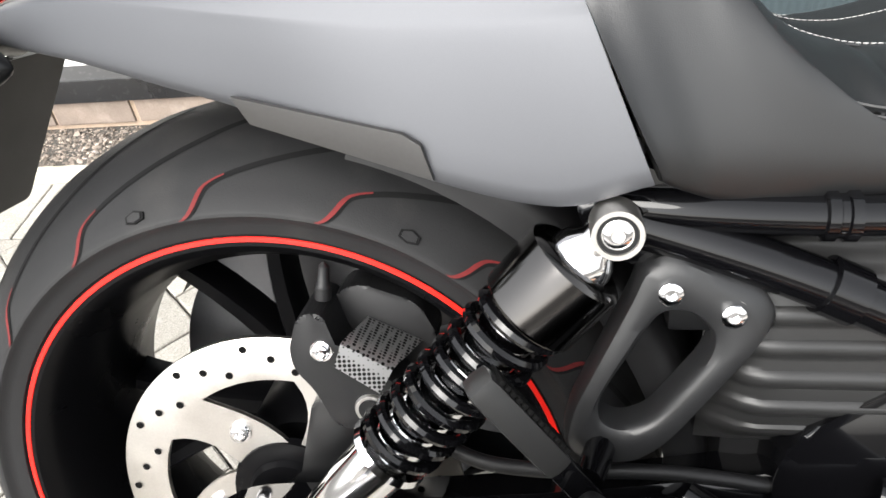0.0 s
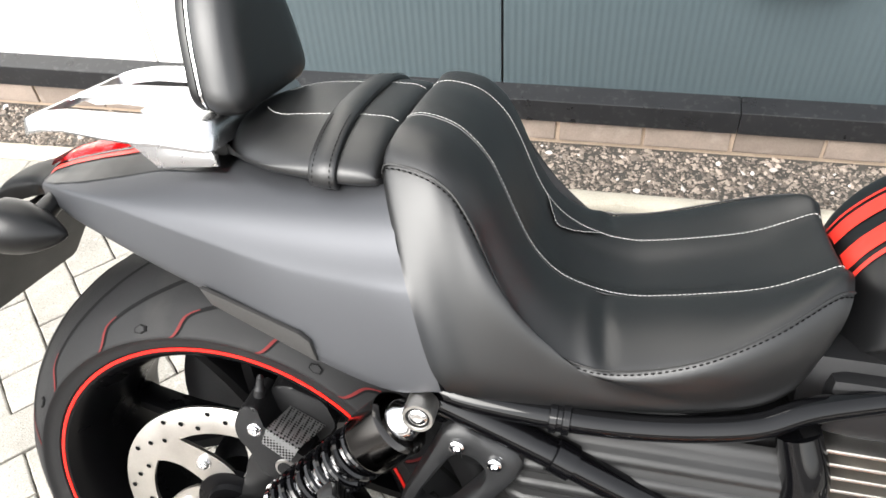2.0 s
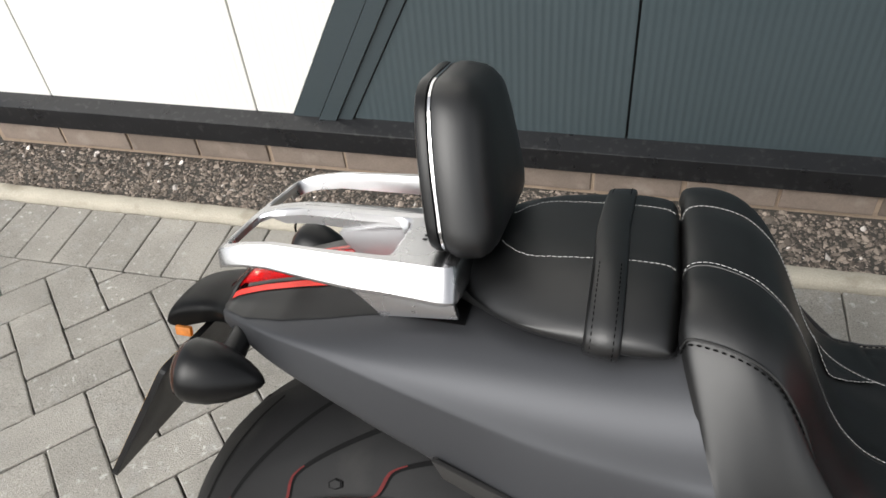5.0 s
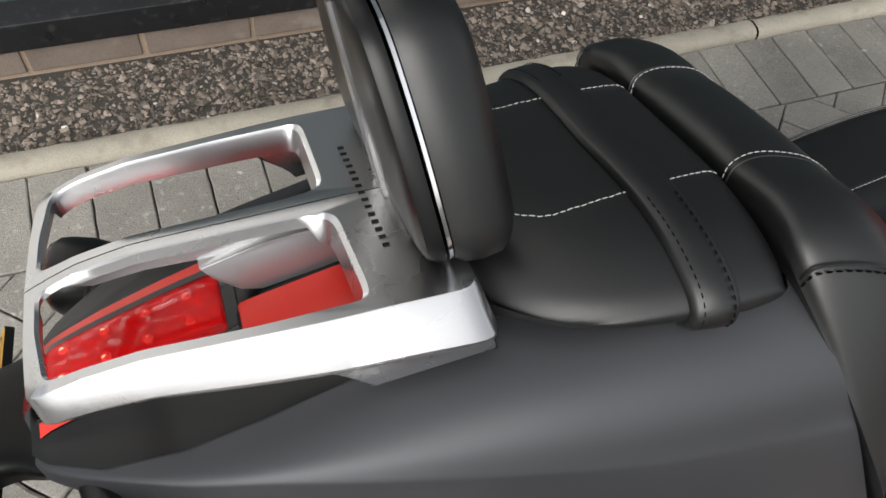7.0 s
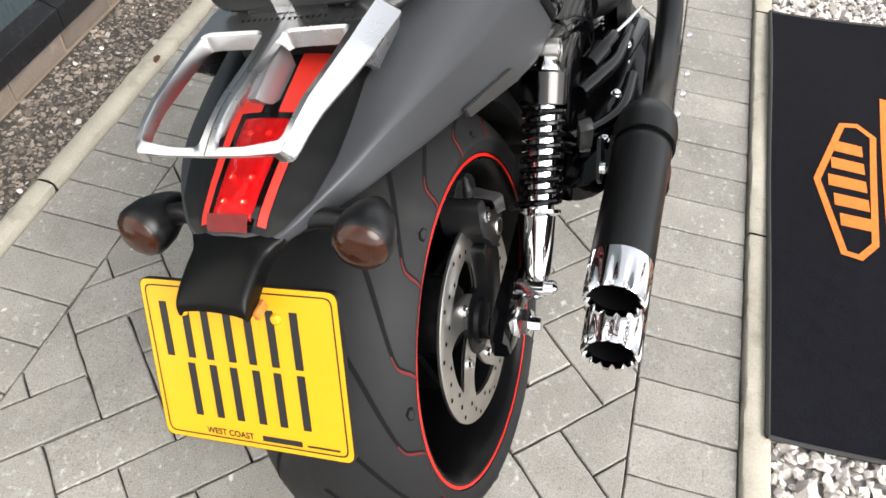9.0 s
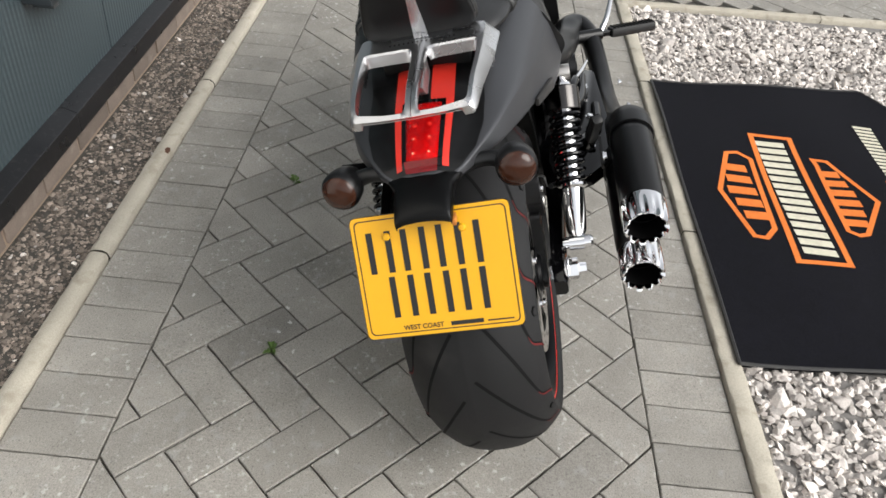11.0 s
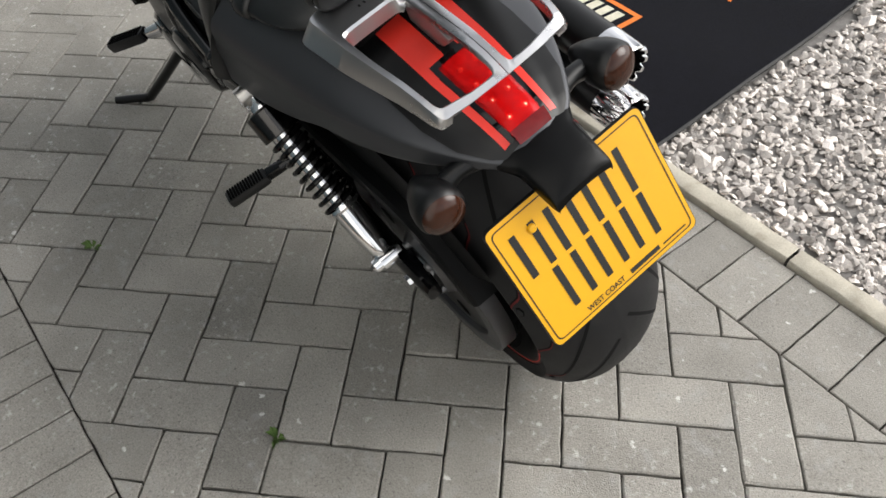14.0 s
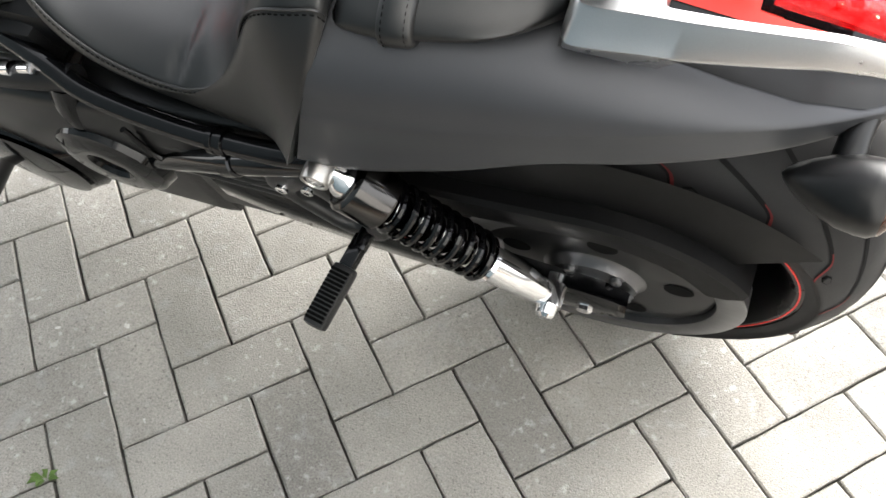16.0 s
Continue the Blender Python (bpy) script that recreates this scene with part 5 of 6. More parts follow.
for k in (2, 4):
    dx = 0.0025 if k == 2 else -0.0025
    for side in (0, 1):
        row = rows_[k][:26] if side else rows_[k][-26:]
        part("strap_stitching", stitches(bmesh.new(), [(x + dx, y * 1.003, z + 0.0004) for x, y, z in row], 0.0032, 0.0022, 0.0006), THREAD_DARK, strap)

# rider seat
SEAT_E = [(0.1965, 0.055, 0.808), (0.200, 0.056, 0.825), (0.218, 0.057, 0.830), (0.247, 0.060, 0.825), (0.268, 0.062, 0.812), (0.284, 0.063, 0.795), (0.298, 0.064, 0.772), (0.312, 0.064, 0.745), (0.327, 0.064, 0.719), (0.343, 0.064, 0.700), (0.362, 0.064, 0.686),
          (0.388, 0.062, 0.676), (0.418, 0.061, 0.671), (0.455, 0.060, 0.674), (0.540, 0.060, 0.694), (0.582, 0.059, 0.714), (0.606, 0.057, 0.727), (0.614, 0.052, 0.720)]
SEAT_S = [(0.1975, 0.134, 0.796), (0.202, 0.137, 0.8065), (0.222, 0.142, 0.8080), (0.2425, 0.145, 0.8045), (0.258, 0.146, 0.7965), (0.270, 0.147, 0.785), (0.2855, 0.148, 0.761), (0.298, 0.149, 0.735), (0.312, 0.151, 0.711), (0.334, 0.154, 0.681), (0.351, 0.157, 0.666),
          (0.372, 0.160, 0.656), (0.405, 0.163, 0.651), (0.450, 0.161, 0.658), (0.497, 0.155, 0.675), (0.546, 0.138, 0.699), (0.592, 0.109, 0.723), (0.610, 0.098, 0.723)]
SEAT_B = spline([(0.2725, 0.199, 0.6245), (0.286, 0.188, 0.616), (0.313, 0.174, 0.606), (0.360, 0.167, 0.6035), (0.410, 0.161, 0.604), (0.450, 0.156, 0.605), (0.490, 0.151, 0.608), (0.535, 0.144, 0.616), (0.567, 0.134, 0.628), (0.588, 0.121, 0.650), (0.602, 0.105, 0.682)], 18)
SEAT_C = [0.0, 0.002, 0.003, 0.003, 0.002, 0.0, -0.003, -0.006, -0.009, -0.011, -0.012, -0.012, -0.012, -0.011, -0.007, -0.004, -0.002, -0.002]


def seat_mid(x):
    """The seat's middle line drifts to the right of the tail's."""
    return -0.011 * min(1.0, max(0.0, (x - 0.22) / 0.10))


SEAT_FULL = [0.0165, 0.0165, 0.016, 0.0155, 0.015, 0.0145, 0.0135, 0.0125, 0.0115, 0.010, 0.009, 0.008] + [0.007] * 6
rows_ = []
for (ex, ey, ez), (sx, sy, sz), (bx, by, bz), c, full in zip(SEAT_E, SEAT_S, SEAT_B, SEAT_C, SEAT_FULL):
    half = [(ex, 0.0, ez + c), (ex, ey * 0.5, ez + c * 0.85), (ex, ey, ez), (ex * 0.55 + sx * 0.45, ey + (sy - ey) * 0.55, ez * 0.5 + sz * 0.5 + 0.010), (sx, sy, sz),
            (sx * 0.62 + bx * 0.38, sy * 0.60 + by * 0.40 + full, sz * 0.62 + bz * 0.38), (sx * 0.2 + bx * 0.8, by + 0.0015 + min(full, 0.007) * 0.45, sz * 0.2 + bz * 0.8), (bx, by - 0.002, bz + 0.003), (bx, by - 0.010, bz - 0.003), (bx, by - 0.03, bz - 0.004)]
    rows_.append([(x, y + seat_mid(x), z) for x, y, z in mirrored([(x, -y, z) for x, y, z in half])])
S_GRID = surface(rows_, 110, 91)
# a soft crease pressed into each flank below the scoop
for row in S_GRID:
    for p in row:
        if abs(p[1]) > 0.08:
            s = np.sign(p[1])
            mid = 0.410 - 0.40 * max(0.0, p[2] - 0.655)
            above = min(1.0, max(0.0, (p[2] - 0.650) / 0.008))
            f = math.exp(-((p[0] - mid) / 0.0065) ** 2) * math.exp(-((p[2] - 0.664) / 0.020) ** 2)
            r = math.exp(-((p[0] - mid + 0.013) / 0.007) ** 2) * math.exp(-((p[2] - 0.662) / 0.020) ** 2)
            p[1] -= s * (0.0050 * f - 0.0030 * r) * above
            p[2] -= (0.0035 * f - 0.0020 * r) * above
bm = bmesh.new()
g = skin(bm, S_GRID)
bm.faces.new(g[0])
bm.faces.new(g[-1])
seat = part("rider_seat", bm, LEATHER, bike, "scooped black leather rider seat with white stitching")
for side in (-1, 1):
    columns = [(S_GRID[:, 45 + k], S_GRID[:, 45 - k]) for k in (10, 20)]
    top_line, side_line = (a_ if a_[40, 1] * side > 0 else b_ for a_, b_ in columns)
    part("top_stitching", stitches(bmesh.new(), [(x, y, z + 0.0010) for x, y, z in top_line[2:-2]]), THREAD, seat, "white thread")
    part("side_stitching", stitches(bmesh.new(), [(x, y + side * 0.0032, z - 0.0010) for x, y, z in side_line], 0.0034, 0.0024, 0.0011), THREAD_DARK, seat, "dark doubled thread")
    part("side_seam", tube(bmesh.new(), [(x, y + side * 0.0010, z + 0.0022) for x, y, z in side_line], 0.0013, seg=6), LEATHER, seat)
    part("top_seam", tube(bmesh.new(), [(x, y + side * 0.0035, z - 0.0002) for x, y, z in top_line[2:-2]], 0.0010, seg=6), LEATHER, seat)

# small gussets let into the corners of the scoop
S_FLAT = S_GRID[:, 20:71].reshape(-1, 3)


def seat_top(x, y, lift=0.0):
    """A place on the seat's upper face."""
    d = (S_FLAT[:, 0] - x) ** 2 + (S_FLAT[:, 1] - y) ** 2
    near = np.argsort(d)[:4]
    w_ = 1.0 / (d[near] + 1e-8)
    return (x, y, float((S_FLAT[near, 2] * w_).sum() / w_.sum()) + lift)


for side in (1,):
    apex, corner, tip = (0.331, 0.050), (0.3455, 0.026), (0.398, 0.049)
    bm = bmesh.new()
    skin(bm, [[seat_top(apex[0] + (tip[0] - apex[0]) * u + (corner[0] - apex[0] - (tip[0] - apex[0]) * u) * v_, side * (apex[1] + (tip[1] - apex[1]) * u + (corner[1] - apex[1] - (tip[1] - apex[1]) * u) * v_), 0.0016 + 0.003 * math.sin(math.pi * v_))
               for u in np.linspace(0, 1, 12)] for v_ in np.linspace(0, 1, 10)])
    part("gusset", bm, LEATHER, seat, "creased leather gusset")
    for a_, b_ in ((apex, corner), (corner, tip)):
        part("gusset_stitching", stitches(bmesh.new(), [seat_top(a_[0] + (b_[0] - a_[0]) * q, side * (a_[1] + (b_[1] - a_[1]) * q), 0.0034) for q in np.linspace(0, 1, 16)]), THREAD, seat)

# tank cover ahead of the seat
bm = bmesh.new()
rows_ = []
for x, zt, w, zb in ((0.618, 0.705, 0.085, 0.640), (0.640, 0.738, 0.112, 0.635), (0.68, 0.772, 0.132, 0.630), (0.76, 0.815, 0.148, 0.64), (0.88, 0.845, 0.150, 0.67), (1.00, 0.845, 0.135, 0.72), (1.08, 0.82, 0.11, 0.75)):
    rows_.append(mirrored([(x, -y, z) for y, z in ((0, zt), (w * 0.4, zt - 0.002), (w * 0.8, zt - 0.018), (w, zt - 0.06), (w * 0.98, (zt + zb) / 2 - 0.02), (w * 0.85, zb))]))
T_GRID = surface(rows_, 40, 41)
g = skin(bm, T_GRID)
bm.faces.new(g[0])
bm.faces.new(g[-1])
tank = part("tank_cover", bm, BLACK_SATIN, bike, "satin black tank cover with two red stripes")
for side in (-1, 1):
    for a_, b_ in ((0.012, 0.040), (0.048, 0.054)):
        bm = bmesh.new()
        skin(bm, [[(float(r[20, 0]), side * y, float(np.interp(y, -r[20:, 1], r[20:, 2])) + 0.0015) for y in np.linspace(a_, b_, 4)] for r in T_GRID[1:-1]])
        part("red_stripe", bm, RED_PAINT, tank, "red painted stripe")


# ---- exhaust
for tip, front in (((-0.037, -0.310, 0.414), (0.275, -0.313, 0.442)), ((-0.045, -0.297, 0.313), (0.302, -0.297, 0.345))):
    tip, front = Vector(tip), Vector(front)
    run = (front - tip).length
    can = part("silencer", along(bmesh.new(), tip, front, [(0.055, 0.030), (0.055, 0.0395), (0.058, 0.0405), (run - 0.06, 0.0415), (run - 0.05, 0.0420), (run - 0.045, 0.040), (run, 0.040), (run, 0)], 40), BLACK_SATIN, bike, "satin black silencer with fluted chrome end tip")
    bm = bmesh.new()
    m = Matrix.Translation(tip) @ (front - tip).to_track_quat("Z", "Y").to_matrix().to_4x4()
    n = 120
    rings = []
    for h, r, scal in ((0.060, 0.0412, 0), (0.050, 0.0412, 0.0), (0.035, 0.0410, 0.35), (0.018, 0.0405, 0.75), (0.004, 0.0395, 1.0), (0.000, 0.0375, 1.0), (0.002, 0.0340, 0.7), (0.012, 0.0330, 0), (0.060, 0.0325, 0)):
        ring = []
        for k in range(n):
            a = 2 * math.pi * k / n
            dent = scal * 0.0052 * max(0, math.cos(12 * a)) ** 0.7
            back = scal * 0.006 * max(0, math.cos(12 * a))
            rr = r - dent
            ring.append(m @ Vector((rr * math.cos(a), rr * math.sin(a), h + (back if h < 0.02 else 0))))
        rings.append(ring)
    skin(bm, rings, close_v=True)
    part("end_tip", bm, CHROME, can, "fluted bright end tip")
    # bore lined in near-black, so the pipe mouth's darkness is in its colour
    part("bore", along(bmesh.new(), tip, front, [(0.012, 0.0328), (0.15, 0.032), (0.15, 0.0)], 32), RUBBER_AND_HOLE_DARK, can)
    part("clamp_shroud", along(bmesh.new(), tip, front, [(run - 0.040, 0.0410), (run - 0.040, 0.0455), (run - 0.008, 0.0458), (run + 0.010, 0.043), (run + 0.024, 0.036)], 40), BLACK_SATIN, can, "black pipe shroud")

pipe = part("exhaust_pipe", tube(bmesh.new(), [(0.28, -0.313, 0.440), (0.385, -0.302, 0.380), (0.54, -0.294, 0.312), (0.72, -0.286, 0.276), (0.88, -0.280, 0.292), (0.985, -0.268, 0.328), (1.035, -0.240, 0.350), (1.000, -0.212, 0.360), (0.905, -0.196, 0.366), (0.725, -0.178, 0.420), (0.640, -0.150, 0.448)], [0.035, 0.032, 0.028, 0.027, 0.027, 0.029, 0.033, 0.037, 0.039, 0.039, 0.038], seg=24, smooth_to=90), BLACK_SATIN, bike, "satin black exhaust header with heat shield")
part("exhaust_pipe", tube(bmesh.new(), [(0.305, -0.297, 0.346), (0.43, -0.291, 0.320), (0.62, -0.270, 0.27), (0.80, -0.23, 0.24), (0.95, -0.17, 0.24)], [0.036, 0.032, 0.030, 0.030, 0.030], seg=20, smooth_to=40), BLACK_SATIN, bike, "satin black front exhaust header")
for p in ((0.37, -0.342, 0.395), (0.49, -0.338, 0.348), (0.62, -0.333, 0.300), (0.77, -0.324, 0.290)):
    bm = bmesh.new()
    bolt(bm, p, (0, -1, -0.2), 0.006, 0.008)
    part("shield_screw", bm, CHROME, pipe)

# ---- frame, covers, engine
for side in (-1, 1):
    frame_rail = part("frame_rail", tube(bmesh.new(), [(0.245, side * 0.166, 0.600), (0.30, side * 0.173, 0.596), (0.376, side * 0.173, 0.592), (0.44, side * 0.170, 0.592), (0.50, side * 0.166, 0.598), (0.55, side * 0.160, 0.608), (0.60, side * 0.145, 0.625), (0.72, side * 0.11, 0.64)], 0.0125, seg=16, smooth_to=40), BLACK_GLOSS, bike, "gloss black upper frame tube")
    part("frame_tube", tube(bmesh.new(), [(0.262, side * 0.168, 0.588), (0.33, side * 0.173, 0.566), (0.40, side * 0.174, 0.537), (0.50, side * 0.170, 0.488), (0.60, side * 0.160, 0.42), (0.66, side * 0.150, 0.34)], 0.0155, seg=16, smooth_to=40), BLACK_GLOSS, bike, "gloss black lower frame tube")
    part("tube_clamp", along(bmesh.new(), (0.372, side * 0.174, 0.550), (0.394, side * 0.174, 0.540), [(0, 0.0155), (0.001, 0.0185), (0.022, 0.0185), (0.023, 0.0155)], 20), BLACK_GLOSS, frame_rail)
    part("rail_clamp", along(bmesh.new(), (0.366, side * 0.173, 0.5925), (0.386, side * 0.173, 0.5920), [(0, 0.0125), (0.001, 0.0155), (0.007, 0.0155), (0.008, 0.0138), (0.012, 0.0138), (0.013, 0.0155), (0.019, 0.0155), (0.020, 0.0125)], 20), BLACK_GLOSS, frame_rail)
    part("frame_post", tube(bmesh.new(), [(0.585, side * 0.150, 0.600), (0.600, side * 0.158, 0.55), (0.600, side * 0.160, 0.48), (0.62, side * 0.155, 0.38)], [0.02, 0.022, 0.021, 0.02], seg=16, smooth_to=16), BLACK_GLOSS, bike, "gloss black frame post")
    part("shock_mount", slab(bmesh.new(), [(x, side * 0.150, z) for x, z in rounded([(0.225, 0.600), (0.235, 0.625), (0.275, 0.622), (0.300, 0.600), (0.292, 0.565), (0.250, 0.560)], 0.012)], (0, side * 0.022, 0), 0.004), BLACK_GLOSS, bike, "black shock mount lug")
    part("front_down_tube", tube(bmesh.new(), [(0.72, side * 0.11, 0.64), (0.95, side * 0.10, 0.72), (1.10, side * 0.06, 0.78)], 0.020, seg=14, smooth_to=16), BLACK_GLOSS, bike, "gloss black frame spine tube")

# ribbed side covers
for side in (-1, 1):
    bm = bmesh.new()
    rows_ = []
    zs = np.linspace(0.415, 0.572, 71)
    for x in np.linspace(0.312, 0.585, 24):
        edge = min(1.0, (x - 0.305) / 0.035)
        row = []
        for z in zs:
            f = (z - 0.415) / 0.157
            rib = max(0.0, math.sin(2 * math.pi * (z - 0.43) / 0.0225)) ** 0.35
            y = 0.140 + 0.030 * edge * (1 - (2 * f - 1) ** 4) + 0.0035 * rib * edge
            row.append((x, side * y, z))
        rows_.append(row)
    skin(bm, rows_)
    part("side_cover", bm, SIDE_PLASTIC, bike, "ribbed black plastic side cover")
part("battery_tray", block_box(bmesh.new(), (0.33, -0.13, 0.36), (0.60, 0.13, 0.585), 0.02), BLACK_PLASTIC, bike, "black plastic tray under the seat")


def looped_plate(outer, inner, y0, y1, n=64):
    """A plate with a hole, rounded on its outer face."""
    def walk_round(pts):
        p = np.array([*pts, pts[0]], float)
        d = np.r_[0, np.cumsum(np.linalg.norm(np.diff(p, axis=0), axis=1))]
        q = np.array([[np.interp(f * d[-1], d, p[:, k]) for k in (0, 1)] for f in np.linspace(0, 1, n, endpoint=False)])
        return q
    o, i = walk_round(outer), walk_round(inner)
    k = int(np.argmin(np.linalg.norm(i - o[0], axis=1)))
    i = np.roll(i, -k, axis=0)
    s = 1 if y1 > y0 else -1
    rings = []
    for f, y in ((0.0, y0), (0.0, y1 - s * 0.007), (0.10, y1 - s * 0.002), (0.3, y1), (0.7, y1), (0.90, y1 - s * 0.003), (1.0, y1 - s * 0.009), (1.0, y0)):
        rings.append([(a_[0] + (b_[0] - a_[0]) * f, y, a_[1] + (b_[1] - a_[1]) * f) for a_, b_ in zip(o, i)])
    bm_ = bmesh.new()
    skin(bm_, rings, close_v=True)
    return bm_


PEG_OUT = rounded([(0.262, 0.545), (0.268, 0.566), (0.288, 0.572), (0.340, 0.548), (0.349, 0.530), (0.338, 0.508), (0.288, 0.436), (0.268, 0.420), (0.238, 0.418), (0.220, 0.432), (0.226, 0.462)], 0.010)
PEG_IN = rounded([(0.280, 0.534), (0.300, 0.532), (0.313, 0.516), (0.308, 0.500), (0.276, 0.455), (0.258, 0.448), (0.243, 0.456), (0.245, 0.474)], 0.010)
for side in (-1, 1):
    bracket = part("peg_bracket", looped_plate(PEG_OUT, PEG_IN, side * 0.160, side * 0.186), CAST_BLACK, bike, "black cast pillion peg bracket with open loop")
    part("bracket_spine", block_box(bmesh.new(), (0.285, min(side * 0.150, side * 0.172), 0.515), (0.34, max(side * 0.150, side * 0.172), 0.555), 0.004), BLACK_SATIN, bracket)
    for x, z in ((0.2835, 0.549), (0.3205, 0.5345)):
        bm = bmesh.new()
        bolt(bm, (x, side * 0.183, z), (0, side, 0), 0.0078, 0.008)
        part("bracket_bolt", bm, CHROME, bracket)


def foot_peg(root, end, name, label, width=0.017, thick=0.010):
    """A ribbed rubber foot peg on a steel fork."""
    root, end = Vector(root), Vector(end)
    d = (end - root).normalized()
    up = Vector((0, 0, 1)) - d * d.z
    up.normalize()
    across = d.cross(up)
    length = (end - root).length
    m_ = Matrix((( *across, 0), ( *up, 0), ( *d, 0), (0, 0, 0, 1))).transposed()
    m_ = Matrix.Translation(root) @ m_
    bm_ = bmesh.new()
    block_box(bm_, (-width * 0.85, -thick, 0.028), (width * 0.85, thick, length), min(0.0075, thick * 0.75))
    bmesh.ops.transform(bm_, matrix=m_, verts=bm_.verts)
    peg_ = part(name, bm_, SIDE_PLASTIC, bike, label)
    for k_ in range(13):
        h = 0.036 + (length - 0.046) * k_ / 12
        b2 = block_box(bmesh.new(), (-width * 0.7, thick - 0.001, h), (width * 0.7, thick + 0.0022, h + 0.0036), 0.001)
        bmesh.ops.transform(b2, matrix=m_, verts=b2.verts)
        part("tread_rib", b2, RUBBER_AND_HOLE_DARK, peg_)
    b3 = block_box(bmesh.new(), (-0.009, -0.008, -0.012), (0.009, 0.008, 0.030), 0.003)
    bmesh.ops.transform(b3, matrix=m_, verts=b3.verts)
    part("fork", b3, BLACK_GLOSS, peg_)
    return peg_


foot_peg((0.232, -0.228, 0.436), (0.172, -0.252, 0.528), "pillion_peg", "black rubber pillion peg folded up", 0.0125)
foot_peg((0.250, 0.200, 0.444), (0.268, 0.306, 0.438), "pillion_peg", "black rubber pillion peg folded down")
part("peg_stem", tube(bmesh.new(), [(0.245, -0.185, 0.435), (0.236, -0.215, 0.432)], 0.010, seg=12), BLACK_GLOSS, bike, "black peg stem")
part("peg_stem", tube(bmesh.new(), [(0.245, 0.180, 0.445), (0.249, 0.205, 0.444)], 0.010, seg=12), BLACK_GLOSS, bike, "black peg stem")
peg = foot_peg((0.985, -0.300, 0.338), (1.066, -0.450, 0.303), "rider_peg", "black rubber rider foot peg", 0.020, 0.0135)
part("brake_pedal", tube(bmesh.new(), [(0.985, -0.300, 0.345), (1.02, -0.322, 0.37), (1.10, -0.345, 0.40), (1.16, -0.372, 0.43), (1.19, -0.40, 0.44)], [0.009, 0.008, 0.007, 0.007, 0.008], seg=12, smooth_to=24), CHROME, bike, "chrome brake pedal arm")
part("pedal_pad", block_box(bmesh.new(), (1.175, -0.455, 0.432), (1.215, -0.395, 0.448), 0.005), STEEL, bike, "ribbed steel brake pedal pad")
foot_peg((0.965, 0.200, 0.335), (1.092, 0.290, 0.288), "rider_peg", "black rubber rider foot peg", 0.020, 0.0135)
part("peg_mount", tube(bmesh.new(), [(0.93, -0.16, 0.36), (0.985, -0.30, 0.338)], [0.022, 0.016], seg=14), BLACK_SATIN, bike, "black peg mount")
part("peg_mount", tube(bmesh.new(), [(0.90, 0.15, 0.36), (0.965, 0.205, 0.335)], [0.022, 0.016], seg=14), CHROME, bike, "chrome peg mount")

# silencer hanger, linkage and hoses on the right
hanger = part("silencer_hanger", slab(bmesh.new(), [(x, -0.255, z) for x, z in rounded([(0.235, 0.455), (0.255, 0.440), (0.235, 0.398), (0.205, 0.392), (0.196, 0.412), (0.215, 0.430)], 0.006)], (0, 0.006, 0), 0.001), BLACK_SATIN, bike, "black silencer hanger plate")
bm = bmesh.new()
bolt(bm, (0.212, -0.254, 0.418), (0, -1, 0), 0.0085, 0.009)
part("hanger_bolt", bm, CHROME, hanger)
part("brake_hose", tube(bmesh.new(), [(0.10, -0.150, 0.440), (0.15, -0.170, 0.415), (0.20, -0.172, 0.405), (0.30, -0.165, 0.40), (0.42, -0.16, 0.38)], 0.0055, seg=10, smooth_to=30), BLACK_PLASTIC, bike, "black rubber brake hose")
part("brake_rod", tube(bmesh.new(), [(0.585, -0.215, 0.41), (0.64, -0.235, 0.405), (0.70, -0.25, 0.398)], [0.0032, 0.0045, 0.0026], seg=12), CHROME, bike, "chrome brake linkage rod")
part("master_cylinder", along(bmesh.new(), (0.50, -0.185, 0.405), (0.59, -0.217, 0.41), [(0, 0.0), (0, 0.018), (0.05, 0.018), (0.055, 0.013), (0.09, 0.012), (0.10, 0.006)], 20), BLACK_GLOSS, bike, "black rear brake cylinder")
# dark mass added to fill the dark space below the linkage arms
part("silencer_bracket", slab(bmesh.new(), [(x, y, 0.335) for x, y in rounded([(0.235, -0.165), (0.72, -0.165), (0.72, -0.262), (0.46, -0.278), (0.36, -0.284), (0.275, -0.262), (0.225, -0.215)], 0.02)], (0, 0, 0.030), 0.005), BLACK_GLOSS, bike, "black filler slab approximating lower frame and silencer bracket")
part("bracket_arm", tube(bmesh.new(), [(0.30, -0.19, 0.40), (0.36, -0.225, 0.38), (0.42, -0.25, 0.37), (0.52, -0.255, 0.368)], [0.013, 0.012, 0.013, 0.011], seg=12, smooth_to=24), BLACK_GLOSS, bike, "gloss black bracket arm")
part("bracket_arm", tube(bmesh.new(), [(0.42, -0.185, 0.405), (0.48, -0.205, 0.395), (0.55, -0.225, 0.385), (0.66, -0.23, 0.378)], [0.012, 0.014, 0.012, 0.012], seg=12, smooth_to=24), BLACK_GLOSS, bike, "gloss black bracket arm")
for p in ((0.335, -0.235, 0.372), (0.45, -0.238, 0.378), (0.60, -0.235, 0.378), (0.52, -0.19, 0.40)):
    bm = bmesh.new()
    bolt(bm, p, (0, -0.3, 1), 0.007, 0.008)
    part("bracket_nut", bm, CHROME, bike, "bright bracket nut")
part("pivot_plate", slab(bmesh.new(), [(x, -0.172, z) for x, z in rounded([(0.36, 0.30), (0.36, 0.43), (0.46, 0.50), (0.62, 0.47), (0.64, 0.26), (0.48, 0.24)], 0.03)], (0, 0.05, 0), 0.006), BLACK_GLOSS, bike, "gloss black swing arm pivot plate")
